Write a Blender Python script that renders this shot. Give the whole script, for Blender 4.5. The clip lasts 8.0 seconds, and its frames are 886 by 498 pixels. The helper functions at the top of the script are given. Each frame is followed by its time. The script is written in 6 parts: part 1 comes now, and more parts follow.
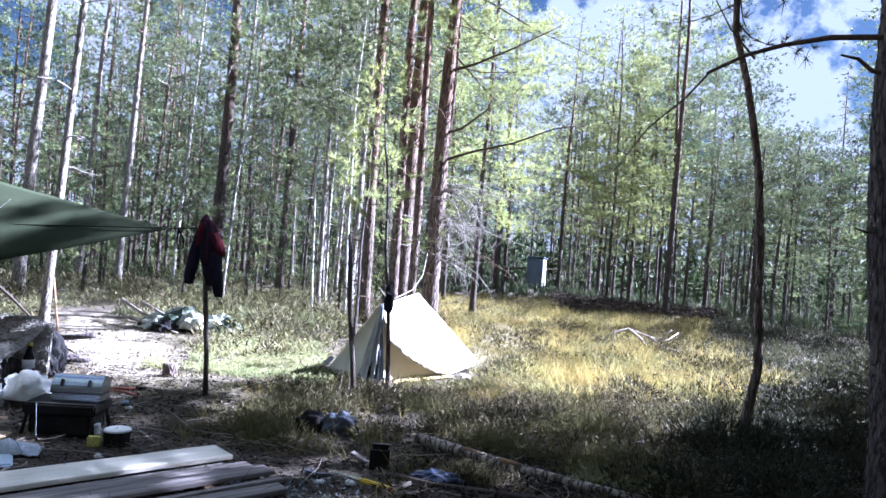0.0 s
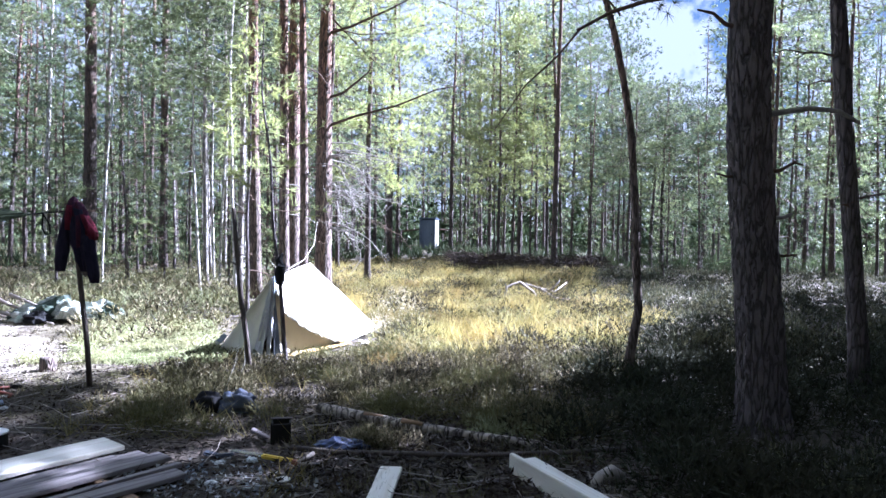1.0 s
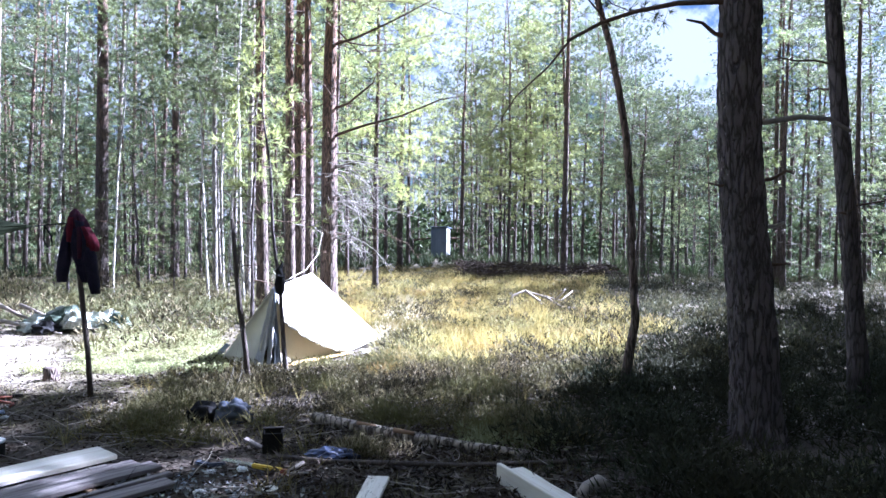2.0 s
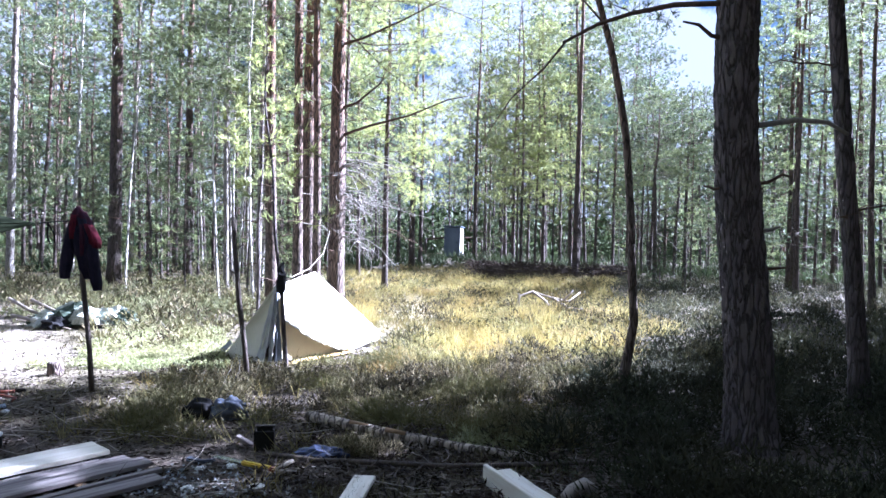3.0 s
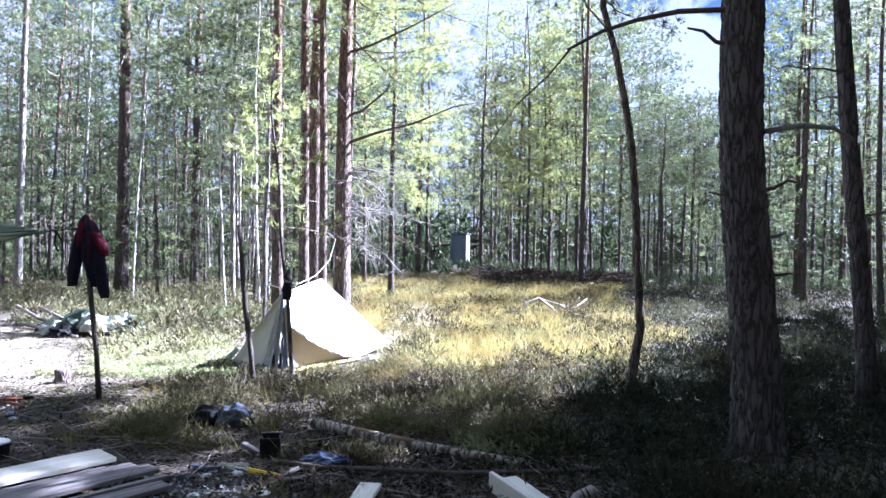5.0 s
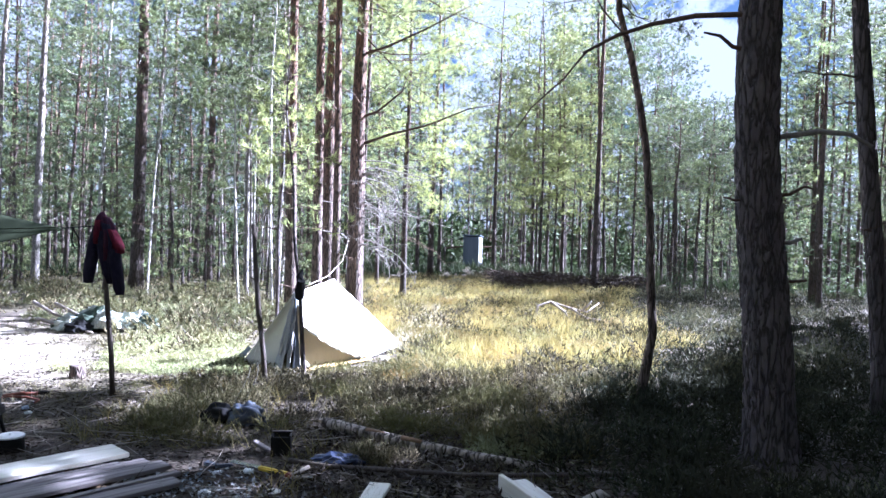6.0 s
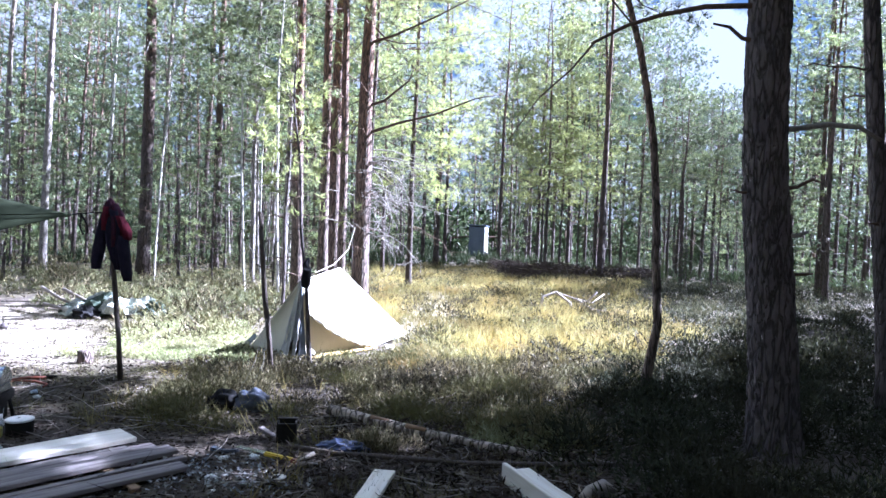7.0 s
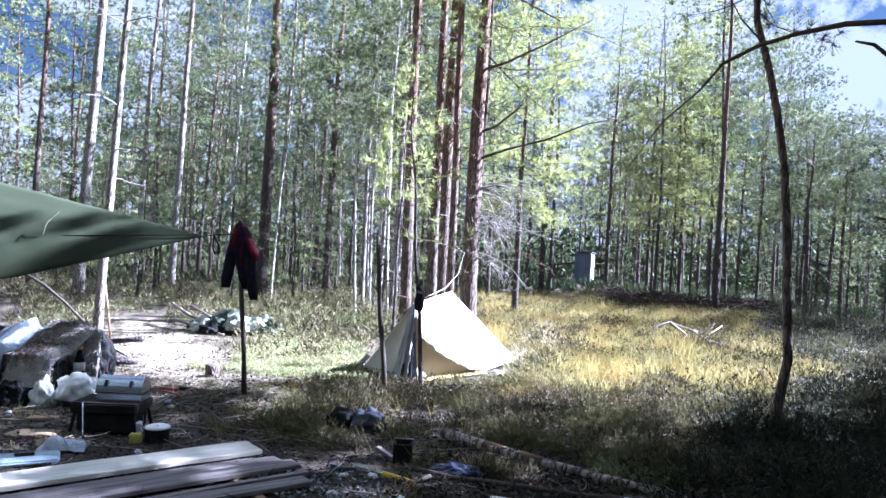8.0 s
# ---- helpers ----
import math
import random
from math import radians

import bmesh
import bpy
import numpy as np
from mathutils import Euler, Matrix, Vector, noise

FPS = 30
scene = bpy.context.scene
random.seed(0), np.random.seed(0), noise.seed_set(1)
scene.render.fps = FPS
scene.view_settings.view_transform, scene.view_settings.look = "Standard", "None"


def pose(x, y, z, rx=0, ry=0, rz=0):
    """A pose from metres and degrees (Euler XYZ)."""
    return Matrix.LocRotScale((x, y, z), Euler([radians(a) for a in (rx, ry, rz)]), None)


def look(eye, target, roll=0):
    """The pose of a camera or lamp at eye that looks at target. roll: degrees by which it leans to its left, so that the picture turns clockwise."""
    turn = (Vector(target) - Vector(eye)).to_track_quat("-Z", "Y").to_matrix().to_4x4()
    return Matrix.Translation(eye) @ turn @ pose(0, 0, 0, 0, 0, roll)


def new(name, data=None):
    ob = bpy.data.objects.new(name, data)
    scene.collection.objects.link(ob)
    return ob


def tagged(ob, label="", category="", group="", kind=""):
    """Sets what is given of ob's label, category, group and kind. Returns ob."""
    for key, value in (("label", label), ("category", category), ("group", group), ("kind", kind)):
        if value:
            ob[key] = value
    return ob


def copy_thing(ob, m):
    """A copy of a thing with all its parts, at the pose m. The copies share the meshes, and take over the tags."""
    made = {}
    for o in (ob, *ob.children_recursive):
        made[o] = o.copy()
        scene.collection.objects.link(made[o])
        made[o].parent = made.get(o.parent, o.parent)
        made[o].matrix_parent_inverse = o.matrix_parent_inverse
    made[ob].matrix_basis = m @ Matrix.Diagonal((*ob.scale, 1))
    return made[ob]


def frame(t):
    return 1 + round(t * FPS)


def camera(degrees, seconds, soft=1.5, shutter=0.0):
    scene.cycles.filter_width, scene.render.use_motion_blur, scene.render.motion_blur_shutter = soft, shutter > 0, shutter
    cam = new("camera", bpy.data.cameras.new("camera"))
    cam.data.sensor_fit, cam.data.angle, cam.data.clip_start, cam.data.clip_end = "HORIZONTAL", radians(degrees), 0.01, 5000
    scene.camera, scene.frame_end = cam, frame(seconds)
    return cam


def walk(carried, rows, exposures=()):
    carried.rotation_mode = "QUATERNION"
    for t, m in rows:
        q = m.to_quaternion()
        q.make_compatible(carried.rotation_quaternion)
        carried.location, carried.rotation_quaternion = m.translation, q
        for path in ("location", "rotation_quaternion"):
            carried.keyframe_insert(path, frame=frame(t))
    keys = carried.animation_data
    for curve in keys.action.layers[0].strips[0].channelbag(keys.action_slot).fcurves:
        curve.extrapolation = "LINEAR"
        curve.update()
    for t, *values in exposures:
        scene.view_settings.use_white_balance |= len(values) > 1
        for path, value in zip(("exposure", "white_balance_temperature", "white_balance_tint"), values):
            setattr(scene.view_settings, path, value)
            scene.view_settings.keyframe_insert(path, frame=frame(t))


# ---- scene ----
cam = camera(64.1, 8.0, soft=1.5)
PATH = [
    (0.0, look((-0.370, 0.050, 1.500), (-1.514, 9.984, 1.622), 4.46)),
    (0.5, look((-0.360, 0.050, 1.510), (-0.362, 10.048, 1.695), 3.33)),
    (1.0, look((-0.340, 0.045, 1.510), (0.038, 10.030, 1.185), 0.70)),
    (1.5, look((-0.280, 0.030, 1.510), (0.161, 10.014, 1.294), 0.29)),
    (1.7, look((-0.240, 0.020, 1.515), (0.107, 10.009, 1.289), 0.20)),
    (2.8, look((-0.020, -0.005, 1.540), (-0.092, 9.994, 1.411), 1.27)),
    (3.0, look((-0.005, -0.005, 1.540), (-0.052, 9.992, 1.318), 0.94)),
    (3.5, look((0.000, -0.000, 1.540), (0.003, 9.998, 1.365), 0.72)),
    (4.0, look((0.000, -0.004, 1.540), (-0.091, 9.993, 1.343), 0.70)),
    (4.5, look((0.002, -0.008, 1.540), (-0.126, 9.990, 1.377), 0.74)),
    (6.0, look((0.002, -0.020, 1.540), (-0.314, 9.975, 1.437), 1.55)),
    (6.5, look((-0.000, -0.030, 1.540), (-0.508, 9.955, 1.307), 1.91)),
    (7.0, look((-0.001, -0.035, 1.540), (-0.391, 9.955, 1.288), 2.10)),
    (7.5, look((-0.020, -0.040, 1.540), (-0.662, 9.939, 1.424), 3.06)),
    (8.0, look((-0.111, -0.050, 1.530), (-1.954, 9.778, 1.572), 2.97)),
]
walk(cam, PATH, [(0.0, 3.36, 4700, 20), (0.5, 3.34, 4700, 20), (1.5, 3.62, 4700, 20), (7.0, 3.62, 4700, 20), (8.0, 3.4, 4700, 20)])

# ---- sky and sun: clear spring day, sun to the right and a little ahead ----
SUN_AZ, SUN_EL = radians(64), radians(38)
world = bpy.data.worlds.new("sky")
scene.world = world
world.use_nodes = True
sky = world.node_tree.nodes.new("ShaderNodeTexSky")
sky.sky_type, sky.sun_disc = "NISHITA", False
sky.sun_elevation, sky.sun_rotation = SUN_EL, SUN_AZ
sky.dust_density, sky.ozone_density = 0.5, 2.0
# broken white cloud over the blue, the same all round
wt = world.node_tree
cloud = wt.nodes.new("ShaderNodeTexNoise")
cloud.inputs["Scale"].default_value, cloud.inputs["Detail"].default_value, cloud.inputs["Roughness"].default_value = 9.0, 6.0, 0.6
wt.links.new(wt.nodes.new("ShaderNodeTexCoord").outputs["Generated"], cloud.inputs["Vector"])
cover = wt.nodes.new("ShaderNodeMapRange")
cover.inputs[1].default_value, cover.inputs[2].default_value = 0.43, 0.49
wt.links.new(cloud.outputs[0], cover.inputs[0])
over = wt.nodes.new("ShaderNodeMix")
over.data_type = "RGBA"
wt.links.new(cover.outputs[0], over.inputs[0])
clear = wt.nodes.new("ShaderNodeVectorMath")
clear.operation = "SCALE"
clear.inputs["Scale"].default_value = 2.5
wt.links.new(sky.outputs[0], clear.inputs[0])
wt.links.new(clear.outputs[0], over.inputs[6])
over.inputs[7].default_value = (29.0, 29.3, 30.0, 1)
wt.links.new(over.outputs[2], wt.nodes["Background"].inputs[0])
world.node_tree.nodes["Background"].inputs[1].default_value = 0.003
sun = new("sun", bpy.data.lights.new("sun", "SUN"))
sun.data.energy, sun.data.angle, sun.data.color = 5.0, radians(0.5), (1.0, 0.9, 0.79)
SUN_WAY = Vector((math.sin(SUN_AZ) * math.cos(SUN_EL), math.cos(SUN_AZ) * math.cos(SUN_EL), math.sin(SUN_EL)))
sun.matrix_world = look(SUN_WAY * 60, (0, 0, 0))


# ---- materials ----
def nodes_of(name):
    m = bpy.data.materials.new(name)
    m.use_nodes = True
    nt = m.node_tree
    return m, nt, nt.nodes["Principled BSDF"]


def node(nt, kind, **inputs):
    n = nt.nodes.new(kind)
    for k, v in inputs.items():
        n.inputs[k.replace("_", " ")].default_value = v
    return n


def mixed(nt, fac, a, b):
    """A colour mix; a and b are colours or sockets."""
    n = nt.nodes.new("ShaderNodeMix")
    n.data_type = "RGBA"
    if fac is not None:
        nt.links.new(fac, n.inputs[0])
    for i, c in ((6, a), (7, b)):
        if isinstance(c, tuple):
            n.inputs[i].default_value = (*c, 1)
        else:
            nt.links.new(c, n.inputs[i])
    return n.outputs[2]


def ramp(nt, sock, lo, hi):
    n = nt.nodes.new("ShaderNodeMapRange")
    n.inputs[1].default_value, n.inputs[2].default_value = lo, hi
    nt.links.new(sock, n.inputs[0])
    return n.outputs[0]


def coords(nt, stretch=(1, 1, 1)):
    tc, mp = nt.nodes.new("ShaderNodeTexCoord"), nt.nodes.new("ShaderNodeMapping")
    mp.inputs["Scale"].default_value = stretch
    nt.links.new(tc.outputs["Object"], mp.inputs[0])
    return mp.outputs[0]


def noised(nt, co, scale, detail=4.0, rough=0.6):
    n = node(nt, "ShaderNodeTexNoise", Scale=scale, Detail=detail, Roughness=rough)
    nt.links.new(co, n.inputs["Vector"])
    return n.outputs[0]


def surface(name, a, b, c=None, big=2.0, fine=30.0, rough=0.8, bump=0.3, depth=0.01, metal=0.0, stretch=(1, 1, 1), glow=0.0):
    """A surface with colour patches at two scales, uneven gloss and fine relief."""
    m, nt, p = nodes_of(name)
    co = coords(nt, stretch)
    n1, n2 = noised(nt, co, big), noised(nt, co, fine, 6.0, 0.65)
    col = mixed(nt, ramp(nt, n1, 0.35, 0.65), a, b)
    col = mixed(nt, ramp(nt, n2, 0.45, 0.75), col, c or tuple(v * 0.6 for v in a))
    nt.links.new(col, p.inputs["Base Color"])
    p.inputs["Metallic"].default_value = metal
    p.inputs["Roughness"].default_value = rough
    p.inputs["Specular IOR Level"].default_value = 0.15 if rough > 0.7 else 0.5
    bp = node(nt, "ShaderNodeBump", Strength=bump, Distance=depth)
    nt.links.new(n2, bp.inputs["Height"])
    nt.links.new(bp.outputs[0], p.inputs["Normal"])
    if glow:
        tr = nt.nodes.new("ShaderNodeBsdfTranslucent")
        nt.links.new(col, tr.inputs[0])
        mx = nt.nodes.new("ShaderNodeMixShader")
        mx.inputs[0].default_value = glow
        nt.links.new(p.outputs[0], mx.inputs[1])
        nt.links.new(tr.outputs[0], mx.inputs[2])
        nt.links.new(mx.outputs[0], nt.nodes["Material Output"].inputs[0])
    return m


def leafy(name, a, b, c, patch=0.5, thin=0.35, rough=0.6, skew=0.0):
    """Leaves, needles or blades: each one takes its own tone, with wide patches of a third colour."""
    m, nt, p = nodes_of(name)
    g = nt.nodes.new("ShaderNodeNewGeometry")
    info = nt.nodes.new("ShaderNodeObjectInfo")
    col = mixed(nt, ramp(nt, g.outputs["Random Per Island"], skew, 1.0), a, b)
    tc = nt.nodes.new("ShaderNodeTexCoord")
    col = mixed(nt, ramp(nt, noised(nt, tc.outputs["Object"], patch, 3.0), 0.42, 0.66), col, c)
    dim = nt.nodes.new("ShaderNodeHueSaturation")
    nt.links.new(col, dim.inputs["Color"])
    mr = nt.nodes.new("ShaderNodeMapRange")
    mr.inputs[3].default_value, mr.inputs[4].default_value = 0.6, 1.3
    nt.links.new(info.outputs["Random"], mr.inputs[0])
    nt.links.new(mr.outputs[0], dim.inputs["Value"])
    col = dim.outputs[0]
    nt.links.new(col, p.inputs["Base Color"])
    p.inputs["Roughness"].default_value = rough
    p.inputs["Specular IOR Level"].default_value = 0.15 if rough > 0.55 else 0.25
    tr = nt.nodes.new("ShaderNodeBsdfTranslucent")
    nt.links.new(col, tr.inputs[0])
    mx = nt.nodes.new("ShaderNodeMixShader")
    mx.inputs[0].default_value = thin
    nt.links.new(p.outputs[0], mx.inputs[1])
    nt.links.new(tr.outputs[0], mx.inputs[2])
    nt.links.new(mx.outputs[0], nt.nodes["Material Output"].inputs[0])
    return m


def bark(name, low, high, crack, turn=(3.0, 8.0), scale=9.0, bump=0.9):
    """Pine bark: grey-brown plates below, flaky orange above, dark furrows."""
    m, nt, p = nodes_of(name)
    tc = nt.nodes.new("ShaderNodeTexCoord")
    sep = nt.nodes.new("ShaderNodeSeparateXYZ")
    nt.links.new(tc.outputs["Object"], sep.inputs[0])
    co = coords(nt, (1, 1, 0.19))
    vor = nt.nodes.new("ShaderNodeTexVoronoi")
    vor.feature = "DISTANCE_TO_EDGE"
    vor.inputs["Scale"].default_value = scale * 2.4
    warp = noised(nt, co, 6.0)
    add = nt.nodes.new("ShaderNodeVectorMath")
    add.operation = "MULTIPLY_ADD"
    nt.links.new(warp, add.inputs[0])
    add.inputs[1].default_value = (0.2, 0.2, 0.2)
    nt.links.new(co, add.inputs[2])
    nt.links.new(add.outputs[0], vor.inputs["Vector"])
    plate = ramp(nt, vor.outputs["Distance"], 0.0, 0.16)
    grain = noised(nt, co, 45.0, 6.0, 0.7)
    up = ramp(nt, sep.outputs[2], *turn)
    lich = ramp(nt, noised(nt, tc.outputs["Object"], 2.2), 0.5, 0.7)
    lowc = mixed(nt, lich, low, tuple(min(1, v * 1.5) for v in low))
    col = mixed(nt, up, lowc, high)
    col = mixed(nt, ramp(nt, grain, 0.35, 0.8), col, tuple(v * 0.55 for v in low))
    col = mixed(nt, plate, crack, col)
    nt.links.new(col, p.inputs["Base Color"])
    p.inputs["Roughness"].default_value = 0.85
    mul = nt.nodes.new("ShaderNodeMath")
    mul.operation = "MULTIPLY_ADD"
    nt.links.new(grain, mul.inputs[0])
    mul.inputs[1].default_value = 0.4
    nt.links.new(plate, mul.inputs[2])
    bp = node(nt, "ShaderNodeBump", Strength=bump, Distance=0.02)
    nt.links.new(mul.outputs[0], bp.inputs["Height"])
    nt.links.new(bp.outputs[0], p.inputs["Normal"])
    return m


M_BARK = bark("pine_bark", (0.12, 0.1, 0.103), (0.3, 0.16, 0.095), (0.03, 0.024, 0.026))
# Sunlight on trunks is put into these two pale bark colours.
M_BARK_PALE_SUN = bark("sunlight_pale_bark", (0.38, 0.35, 0.335), (0.4, 0.31, 0.26), (0.05, 0.043, 0.04), scale=14.0, bump=0.5)
M_BARK_WHITE_SUN = bark("sunlight_white_bark", (0.76, 0.74, 0.71), (0.68, 0.64, 0.6), (0.07, 0.06, 0.06), scale=12.0, bump=0.3)
M_DEADWOOD = surface("dead_twigs", (0.2, 0.185, 0.17), (0.28, 0.26, 0.24), fine=60, stretch=(1, 1, 0.3))
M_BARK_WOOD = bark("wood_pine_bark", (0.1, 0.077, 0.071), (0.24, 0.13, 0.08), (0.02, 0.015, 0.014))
# Lit copy of the pine bark, with sunlight put into its colour.
M_BARK_SUN = bark("sunlit_pine_bark", (0.2, 0.15, 0.13), (0.3, 0.15, 0.085), (0.03, 0.022, 0.02), (1.8, 5.0))
M_LOG = bark("dry_log_bark", (0.42, 0.36, 0.31), (0.46, 0.39, 0.34), (0.04, 0.03, 0.026), scale=7.0)
M_LIMB = surface("limb_bark", (0.075, 0.052, 0.042), (0.12, 0.08, 0.058), fine=50)
# Needle copies: M_NEEDLE_SUN has sunlight put into its colour, M_NEEDLE_COOL shade.
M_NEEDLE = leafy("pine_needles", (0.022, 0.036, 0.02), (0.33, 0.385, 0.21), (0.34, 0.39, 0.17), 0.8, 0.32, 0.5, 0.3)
M_NEEDLE_SUN = leafy("sunlit_yellow_green_needles", (0.1, 0.125, 0.045), (0.44, 0.475, 0.21), (0.42, 0.45, 0.15), 0.8, 0.5, 0.4)
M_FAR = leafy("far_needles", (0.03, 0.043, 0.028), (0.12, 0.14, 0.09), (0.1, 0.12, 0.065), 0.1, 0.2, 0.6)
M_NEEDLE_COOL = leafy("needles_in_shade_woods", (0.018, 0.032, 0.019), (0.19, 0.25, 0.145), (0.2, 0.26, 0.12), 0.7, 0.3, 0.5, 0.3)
# Green of the spruces; also stands for shade on the far undergrowth.
M_SPRUCE_AND_SHADE = leafy("spruce_and_shade_needles", (0.022, 0.04, 0.02), (0.1, 0.13, 0.06), (0.07, 0.095, 0.04), 0.5, 0.25)
M_GRASS = leafy("dry_yellow_grass", (0.2, 0.175, 0.05), (0.57, 0.5, 0.215), (0.35, 0.265, 0.085), 0.9, 0.4)
M_HEATHER = leafy("heather", (0.018, 0.016, 0.011), (0.31, 0.265, 0.165), (0.16, 0.155, 0.066), 1.2, 0.2, 0.6, 0.32)
# Dark copy of the heather: shade on the right is put into its colour.
M_HEATHER_DARK = leafy("shade_dark_heather", (0.02, 0.028, 0.017), (0.09, 0.1, 0.062), (0.07, 0.068, 0.042), 0.9, 0.15, 0.8)
# Dimmer heather copy, again with shade put into the colour.
M_HEATHER_DIM = leafy("dimmed_heather", (0.045, 0.05, 0.028), (0.18, 0.185, 0.11), (0.16, 0.15, 0.08), 0.9, 0.2)
M_BERRY = leafy("bilberry_leaves", (0.17, 0.165, 0.06), (0.36, 0.34, 0.16), (0.3, 0.22, 0.1), 0.9, 0.35)
# Brighter copy of bilberry leaves: sunlight beside the path put into its colour.
M_LIME = leafy("sunlit_green_leaves", (0.17, 0.19, 0.085), (0.38, 0.4, 0.23), (0.3, 0.29, 0.16), 0.7, 0.35)
M_LITTER = leafy("dry_litter", (0.012, 0.009, 0.008), (0.34, 0.29, 0.25), (0.05, 0.036, 0.028), 2.0, 0.1, 0.6, 0.42)


def ground_material():
    m, nt, p = nodes_of("forest_floor")
    tc = nt.nodes.new("ShaderNodeTexCoord")
    co = tc.outputs["Object"]
    big, mid, fine = noised(nt, co, 0.35), noised(nt, co, 2.5, 5.0), noised(nt, co, 28.0, 7.0, 0.7)
    soil = mixed(nt, ramp(nt, mid, 0.35, 0.65), (0.026, 0.02, 0.017), (0.07, 0.053, 0.042))
    soil = mixed(nt, ramp(nt, fine, 0.4, 0.8), soil, (0.13, 0.105, 0.08))
    moss = mixed(nt, ramp(nt, fine, 0.3, 0.7), (0.05, 0.045, 0.024), (0.12, 0.098, 0.055))
    col = mixed(nt, ramp(nt, big, 0.44, 0.6), soil, moss)
    sep = nt.nodes.new("ShaderNodeSeparateXYZ")
    nt.links.new(co, sep.inputs[0])
    # trampled sandy path: a strip that runs off between the trunks
    axes = []
    for way, half in (((0.65, -0.76, 0.0), 3.3), ((0.76, 0.65, 0.0), 0.75)):
        dot = nt.nodes.new("ShaderNodeVectorMath")
        dot.operation = "DOT_PRODUCT"
        nt.links.new(co, dot.inputs[0])
        dot.inputs[1].default_value = way
        lin = nt.nodes.new("ShaderNodeMath")
        lin.operation = "MULTIPLY_ADD"
        nt.links.new(dot.outputs["Value"], lin.inputs[0])
        lin.inputs[1].default_value = 1 / half
        lin.inputs[2].default_value = -(way[0] * -6.3 + way[1] * 9.7) / half
        axes.append(lin.outputs[0])
    xy = nt.nodes.new("ShaderNodeCombineXYZ")
    nt.links.new(axes[0], xy.inputs[0])
    nt.links.new(axes[1], xy.inputs[1])
    wob = nt.nodes.new("ShaderNodeVectorMath")
    wob.operation = "MULTIPLY_ADD"
    nt.links.new(noised(nt, co, 1.3, 6.0, 0.7), wob.inputs[0])
    wob.inputs[1].default_value = (1.6, 3.0, 0)
    nt.links.new(xy.outputs[0], wob.inputs[2])
    off = nt.nodes.new("ShaderNodeVectorMath")
    off.operation = "DISTANCE"
    nt.links.new(wob.outputs[0], off.inputs[0])
    off.inputs[1].default_value = (0.8, 1.5, 0)
    sand = mixed(nt, ramp(nt, noised(nt, co, 4.0, 8.0, 0.75), 0.38, 0.6), (0.42, 0.375, 0.315), (0.16, 0.125, 0.095))
    col = mixed(nt, ramp(nt, off.outputs["Value"], 1.2, 0.55), col, sand)
    nt.links.new(col, p.inputs["Base Color"])
    p.inputs["Roughness"].default_value = 0.95
    bp = node(nt, "ShaderNodeBump", Strength=0.8, Distance=0.03)
    nt.links.new(fine, bp.inputs["Height"])
    nt.links.new(bp.outputs[0], p.inputs["Normal"])
    return m


# ---- mesh helpers ----
def thing(name, x, y, z=0.0, rz=0.0, label="", category="", group="", kind=""):
    ob = new(name)
    ob.matrix_basis = pose(x, y, z, 0, 0, rz)
    ob.empty_display_size = 0.1
    return tagged(ob, label, category, group, kind)


def link_mesh(name, verts, faces, material, parent=None, label="", smooth=False):
    """One mesh object from vertices and faces (an array of triangles, or a list of polygons)."""
    me = bpy.data.meshes.new(name)
    if isinstance(faces, np.ndarray):
        n, k = faces.shape
        me.vertices.add(len(verts))
        me.vertices.foreach_set("co", np.asarray(verts, np.float32).ravel())
        me.loops.add(n * k)
        me.loops.foreach_set("vertex_index", faces.astype(np.int32).ravel())
        me.polygons.add(n)
        me.polygons.foreach_set("loop_start", np.arange(0, n * k, k, dtype=np.int32))
        me.update(calc_edges=True)
    else:
        me.from_pydata([tuple(v) for v in verts], [], faces)
    if smooth:
        me.polygons.foreach_set("use_smooth", np.ones(len(me.polygons), bool))
    me.materials.append(material)
    ob = new(name, me)
    ob.parent = parent
    return tagged(ob, label)


def part(name, bm, material, parent, label="", smooth=False):
    me = bpy.data.meshes.new(name)
    bm.to_mesh(me)
    bm.free()
    if smooth:
        me.polygons.foreach_set("use_smooth", np.ones(len(me.polygons), bool))
    me.materials.append(material)
    ob = new(name, me)
    ob.parent = parent
    return tagged(ob, label)


